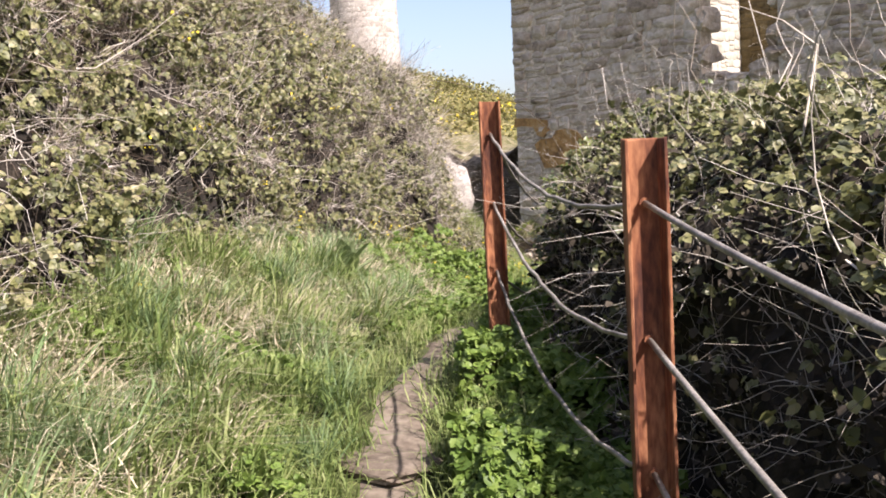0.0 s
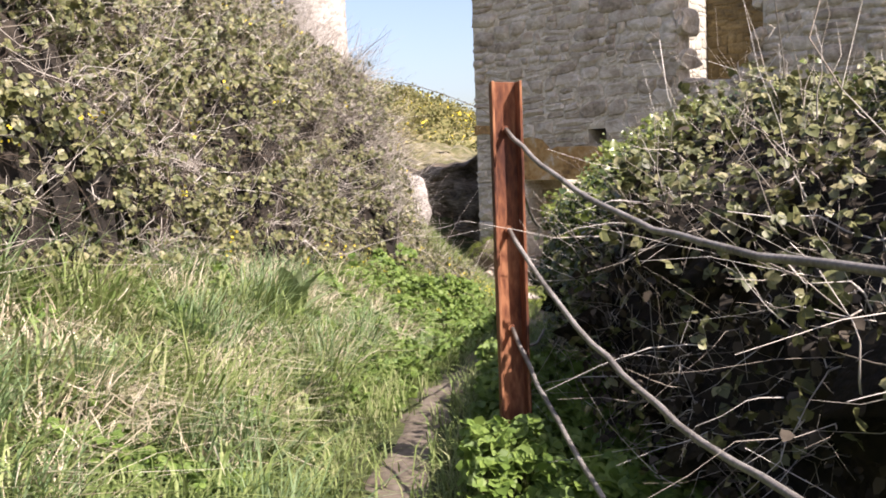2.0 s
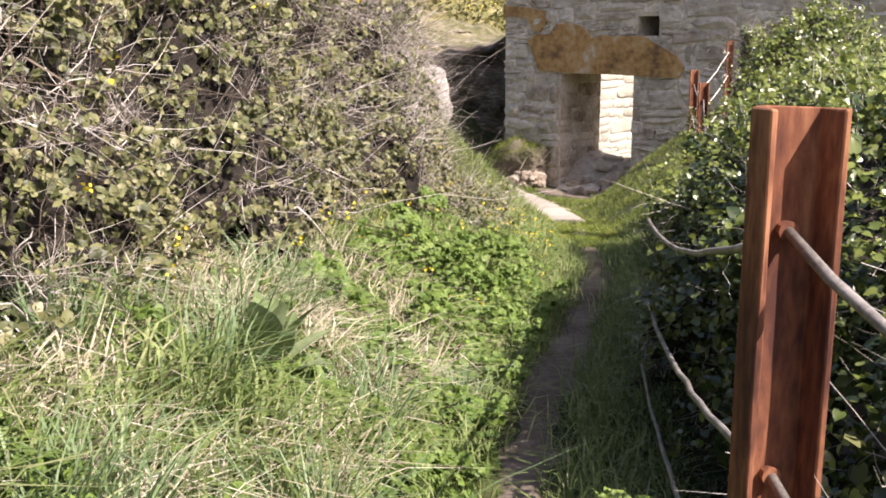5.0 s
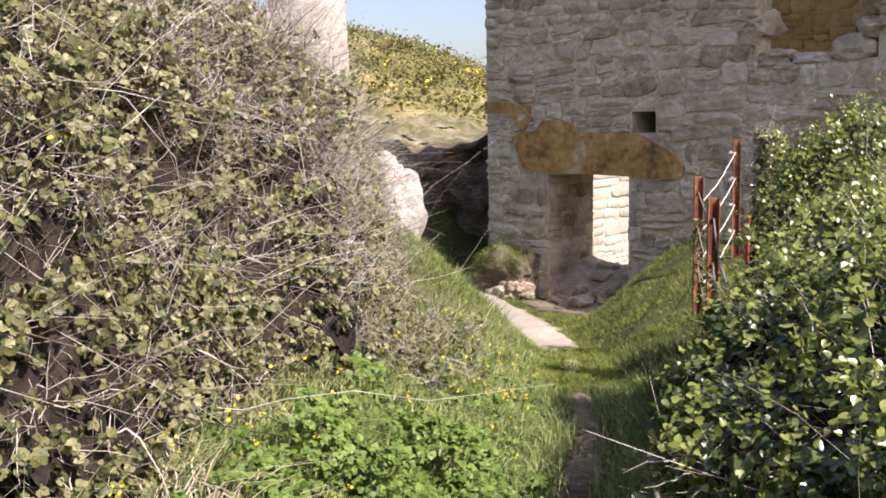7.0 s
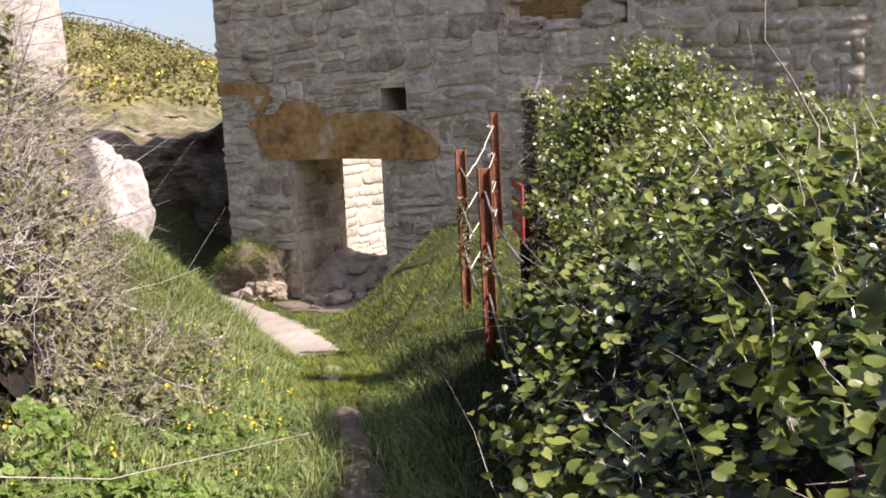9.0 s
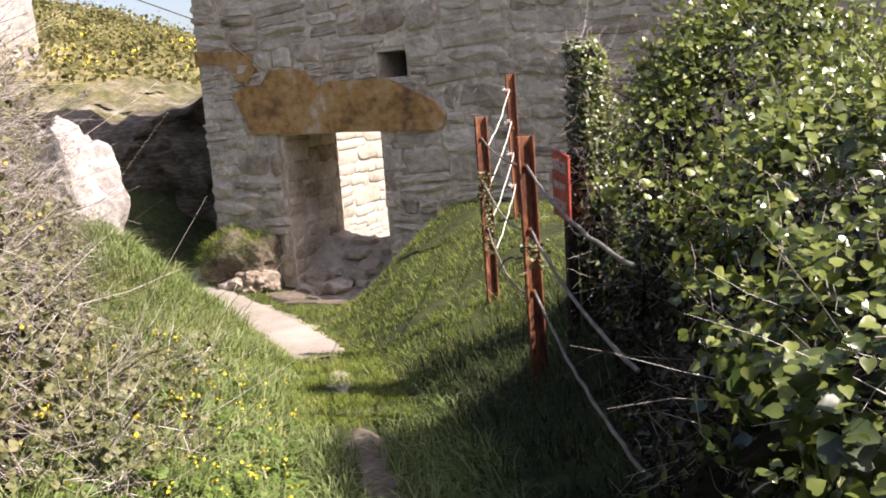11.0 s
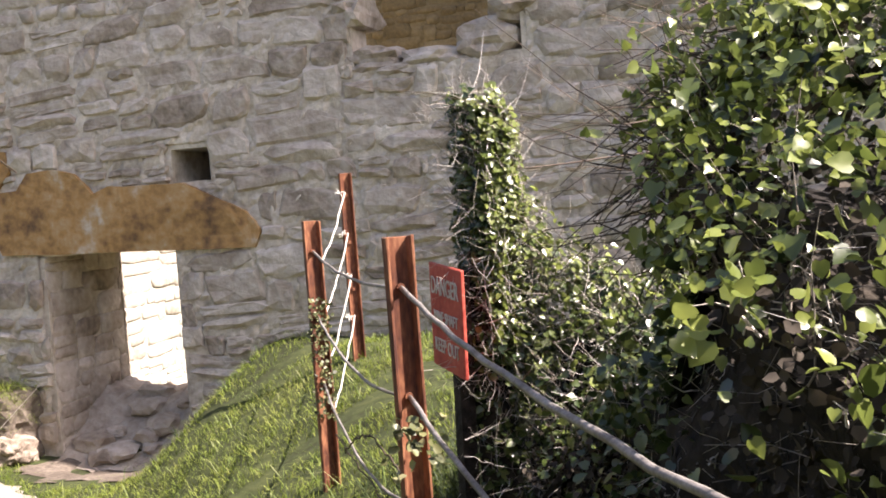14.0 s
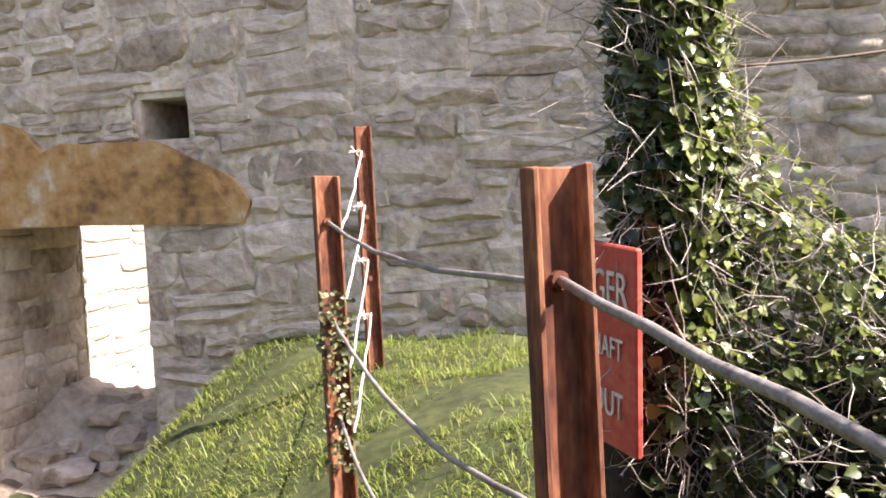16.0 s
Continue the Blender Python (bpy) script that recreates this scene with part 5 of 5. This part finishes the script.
at_ = (p[:, None] + way[:, None] * ln_[:, None, None] * u_ + 0.02 * RNG.standard_normal((len(p), 10, 3))).reshape(-1, 3)
tagged(leaves("shoot_leaves", at_, np.repeat(way, 10, axis=0) * 0.5 + np.array((0.6, -0.1, 0.5)), RNG.choice((0.02, 0.028, 0.036), len(at_)), M_SUN_IVY, 134, 0.7, shape=IVY, faces=IVY_F), "leaves of the ivy shoots in the brighter sunlit colour", "ivy", kind="stuff")
# crest leaves, their backlit glow put into a brighter colour
p, n = hedge_strew(300, FALONG[4] - 0.2, FALONG[5] - 0.9, 0.42, 0.7, 138)
at_ = np.repeat(p + n * 0.03, 12, axis=0) + RNG.standard_normal((3600, 3)) * np.array((0.06, 0.06, 0.07)) + np.array((0, 0, 0.03))
tagged(leaves("crest_leaves", at_, np.tile((0.5, -0.3, 0.5), (3600, 1)), RNG.choice((0.016, 0.022, 0.030), 3600), M_SUN_IVY, 139, 0.9, shape=IVY, faces=IVY_F), "ivy leaves over the crest of the bush, coloured bright as if backlit", "ivy", kind="stuff")
p, n = hedge_strew(46, S_B + 0.4, FALONG[5] - 1.0, 0.6, 0.9, 135)
tagged(twigs("dead_stalks", p, RNG.standard_normal((46, 3)) * 0.14 + np.array((0, 0, 1.0)), 0.3, 0.0026, M_TWIG, 136, 0.2), "thin dead stalks standing above the ivy", "stalks", kind="stuff")
# a spray of bare stems where the hedge leans over the path
p, n = hedge_strew(40, FALONG[3] - 0.4, FALONG[3] + 0.4, 0.15, 0.4, 124)
tagged(twigs("spur_twigs", p, n * 0.7 + RNG.standard_normal((len(p), 3)) * 0.4 + np.array((-0.1, 0, -0.2)), 0.11, 0.0026, M_TWIG, 125, 0.8), "bare stems leaning out over the path", "ivy", kind="stuff")

# bare twigs under the overhang of the tall bush
p, n = hedge_strew(420, FALONG[5] - 1.25, FALONG[5] - 0.88, 0.42, 0.62, 117)
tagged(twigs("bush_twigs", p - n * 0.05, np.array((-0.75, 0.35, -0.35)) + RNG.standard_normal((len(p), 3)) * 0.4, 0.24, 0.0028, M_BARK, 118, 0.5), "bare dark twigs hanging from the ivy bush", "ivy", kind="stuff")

# ivy-covered stump beside the sign, with a shoulder of ivy
def mound_points(count, seed):
    """Over the stump and the ridge of ivy that runs on from it."""
    r = np.random.default_rng(seed)
    s = np.where(r.random(count) < 0.36, r.uniform(0, 0.05, count), r.uniform(0.03, 2.1, count) ** 1.3)
    a = r.uniform(0, 2 * np.pi, count)
    h = np.sqrt(r.uniform(0, 1, count))
    top = np.interp(s, [0, 0.03, 0.11, 0.24, 0.5, 2.2], [2.84, 2.76, 2.46, 2.24, 2.08, 2.12]) + 0.07 * wave(s * 3, a, seed, 0.8)
    rad = np.interp(s, [0, 0.1, 0.3, 1.0, 2.2], [0.06, 0.08, 0.20, 0.42, 0.55])
    z = 1.2 + (top - 1.2) * h
    k = rad * np.where(s < 0.05, 1.25 - 0.35 * h ** 2, 1.35 - 0.9 * h ** 2) * (1 + 0.2 * wave(s * 4, z * 3, seed + 1, 0.8))
    pts = np.stack([3.68 + s + k * np.cos(a) * np.where(s < 0.05, 1.0, 0.6), -4.03 + 0.35 * s + k * np.sin(a), z], 1)
    nrm = unit(np.stack([np.cos(a) * 0.6, np.sin(a), 0.25 + h * 0.9 * (s > 0.1)], 1))
    return pts, nrm


mp_, mn_ = mound_points(34000, 91)
# stump and shoulder cores share the near-black colour that paints gap shade
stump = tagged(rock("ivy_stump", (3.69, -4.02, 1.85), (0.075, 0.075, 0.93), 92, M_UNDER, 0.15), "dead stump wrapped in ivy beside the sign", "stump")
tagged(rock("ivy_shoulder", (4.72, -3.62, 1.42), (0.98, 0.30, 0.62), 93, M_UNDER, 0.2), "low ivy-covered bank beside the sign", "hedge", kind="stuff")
off_ = (mp_[:, :2] - np.array((3.44, -3.98))) @ np.array((0.8192, 0.5736))
mp_, mn_ = mp_[(off_ > 0.03) | (mp_[:, 2] > 2.25)], mn_[(off_ > 0.03) | (mp_[:, 2] > 2.25)]
ok = RNG.random(len(mp_)) < np.clip(0.62 + 0.45 * (mp_[:, 2] - 1.5), 0.3, 1) * (0.5 + 0.6 * wave(mp_[:, 0] * 2, mp_[:, 2] * 2, 116, 0.4))
tagged(leaves("stump_ivy", mp_[ok] + mn_[ok] * RNG.uniform(-0.03, 0.05, (ok.sum(), 1)), mn_[ok] + np.array((0.6, 0, 0.6)), 0.030, M_IVY, 94, 0.8, droop=0.4, shape=IVY, faces=IVY_F), "ivy leaves over the stump", "ivy", kind="stuff")
# sun-facing leaves of the stump, painted brighter than the rest
sunny = (mn_[:, 0] > 0.1) & (mp_[:, 2] > 1.9) & (RNG.random(len(mp_)) < 0.6)
tagged(leaves("young_ivy", mp_[sunny] + mn_[sunny] * RNG.uniform(0.0, 0.07, (sunny.sum(), 1)), mn_[sunny] + np.array((0.9, -0.2, 0.6)), 0.025, M_SUN_IVY, 119, 0.7, droop=0.3, shape=IVY, faces=IVY_F), "yellow-green ivy leaves over the stump, coloured brighter on its sun side", "ivy", kind="stuff")
pick = RNG.choice(len(mp_), 6500, replace=False)
tagged(twigs("stump_stems", mp_[pick], mn_[pick] * 0.35 + RNG.standard_normal((6500, 3)) * np.array((0.5, 0.5, 0.9)), 0.085, 0.0021, M_TWIG, 95, 1.0), "tangled pale stems around the stump", "ivy", kind="stuff")

# small things about the end of the fence
for a, b, sg, sd in (((3.53, -4.60, 1.42), (2.95, -3.75, 1.40), -0.16, 1), ((3.53, -4.62, 1.36), (2.75, -3.35, 1.38), 0.03, 2), ((3.72, -4.0, 2.56), (5.6, -3.25, 2.88), 0.10, 3)):
    line = hang(a, b, sg, 26, 0.008, seed=sd)
    c = new("barbed_wire")
    strand = tube("strand", line, 0.0036, M_BARK, 5)
    strand.parent = c
    rb = random.Random(70 + sd)
    for p in line[2:-1:3]:
        bm = bmesh.new()
        for _ in range(2):
            bmesh.ops.create_cone(bm, cap_ends=True, segments=5, radius1=0.0024, radius2=0.001, depth=0.032, matrix=Matrix.Translation(p) @ pose(0, 0, 0, rb.uniform(0, 180), rb.uniform(0, 180), 0))
        part("barb", bm, M_BARK, c)
    tagged(c, "dark rusted barbed wire strung beside the posts", "wire", group="barbed wire by the posts")
ep = np.c_[2.53 + RNG.uniform(-0.04, 0.07, 260), -2.93 + RNG.uniform(-0.05, 0.02, 260), RNG.uniform(1.36, 2.0, 260)]
tagged(leaves("post_creeper", ep, np.tile((0.3, -0.8, 0.4), (260, 1)), 0.022, M_BRAMBLE, 113, 0.6), "small creeper climbing a rusted post", "creeper", kind="stuff")
gpt = np.c_[3.56 + RNG.uniform(-0.05, 0.14, 60), -4.78 + RNG.uniform(-0.06, 0.03, 60), RNG.uniform(1.62, 1.80, 60)]
tagged(leaves("bramble_sprig", gpt, np.tile((0.4, -0.5, 0.7), (60, 1)), 0.03, M_BRAMBLE, 114, 0.6), "bramble sprig caught on the cable", "bramble", kind="stuff")
for i, (x, y, sx, sy) in enumerate(((7.63, -12.84, 0.20, 0.16), (8.6, -13.75, 0.24, 0.18))):
    st_ = rock("step_stone", (x, y, float(ground_z(x, y)) + 0.015), (sx, sy, 0.035), 120 + i, M_PATH, 0.15)
    tagged(st_, "flat worn stone step in the path", "step", group="stone steps in the path")

# gorse clumps on the hillside
hx, hy = RNG.uniform(-62, -8, 4200), RNG.uniform(3, 62, 4200)
r_ = np.hypot(hx, hy)
ok = (r_ > 16) & (r_ < 66) & (wave(hx, hy, 96, 9) > -0.15)
hx, hy = hx[ok], hy[ok]
hz = ground_z(hx, hy)
cp = np.repeat(np.c_[hx, hy, hz], 26, axis=0) + RNG.standard_normal((len(hx) * 26, 3)) * np.array((0.55, 0.55, 0.28)) + np.array((0, 0, 0.3))
tagged(leaves("heath_scrub", cp, np.tile((0.2, -0.3, 1.0), (len(cp), 1)), 0.2, M_SCRUB, 97, 0.9), "low scrub on the far hillside", "scrub", kind="stuff")
gsel = (wave(hx, hy, 98, 10) > 0.35) & (RNG.random(len(hx)) < 0.25)
gp_ = np.repeat(np.c_[hx, hy, hz][gsel], 20, axis=0) + RNG.standard_normal((gsel.sum() * 20, 3)) * np.array((0.5, 0.5, 0.22)) + np.array((0, 0, 0.5))
tagged(leaves("hill_gorse", gp_, np.tile((0.2, -0.3, 1.0), (len(gp_), 1)), 0.12, M_YELLOW, 99, 0.9), "yellow gorse in flower on the hillside", "gorse", kind="stuff")

# ---------------- separate wall stones ----------------
r4 = random.Random(17)
for s in near_spots:
    ob = new("stone", r4.choice(STONES))
    ob.parent = wall_front
    ob.matrix_local = on_front(s)
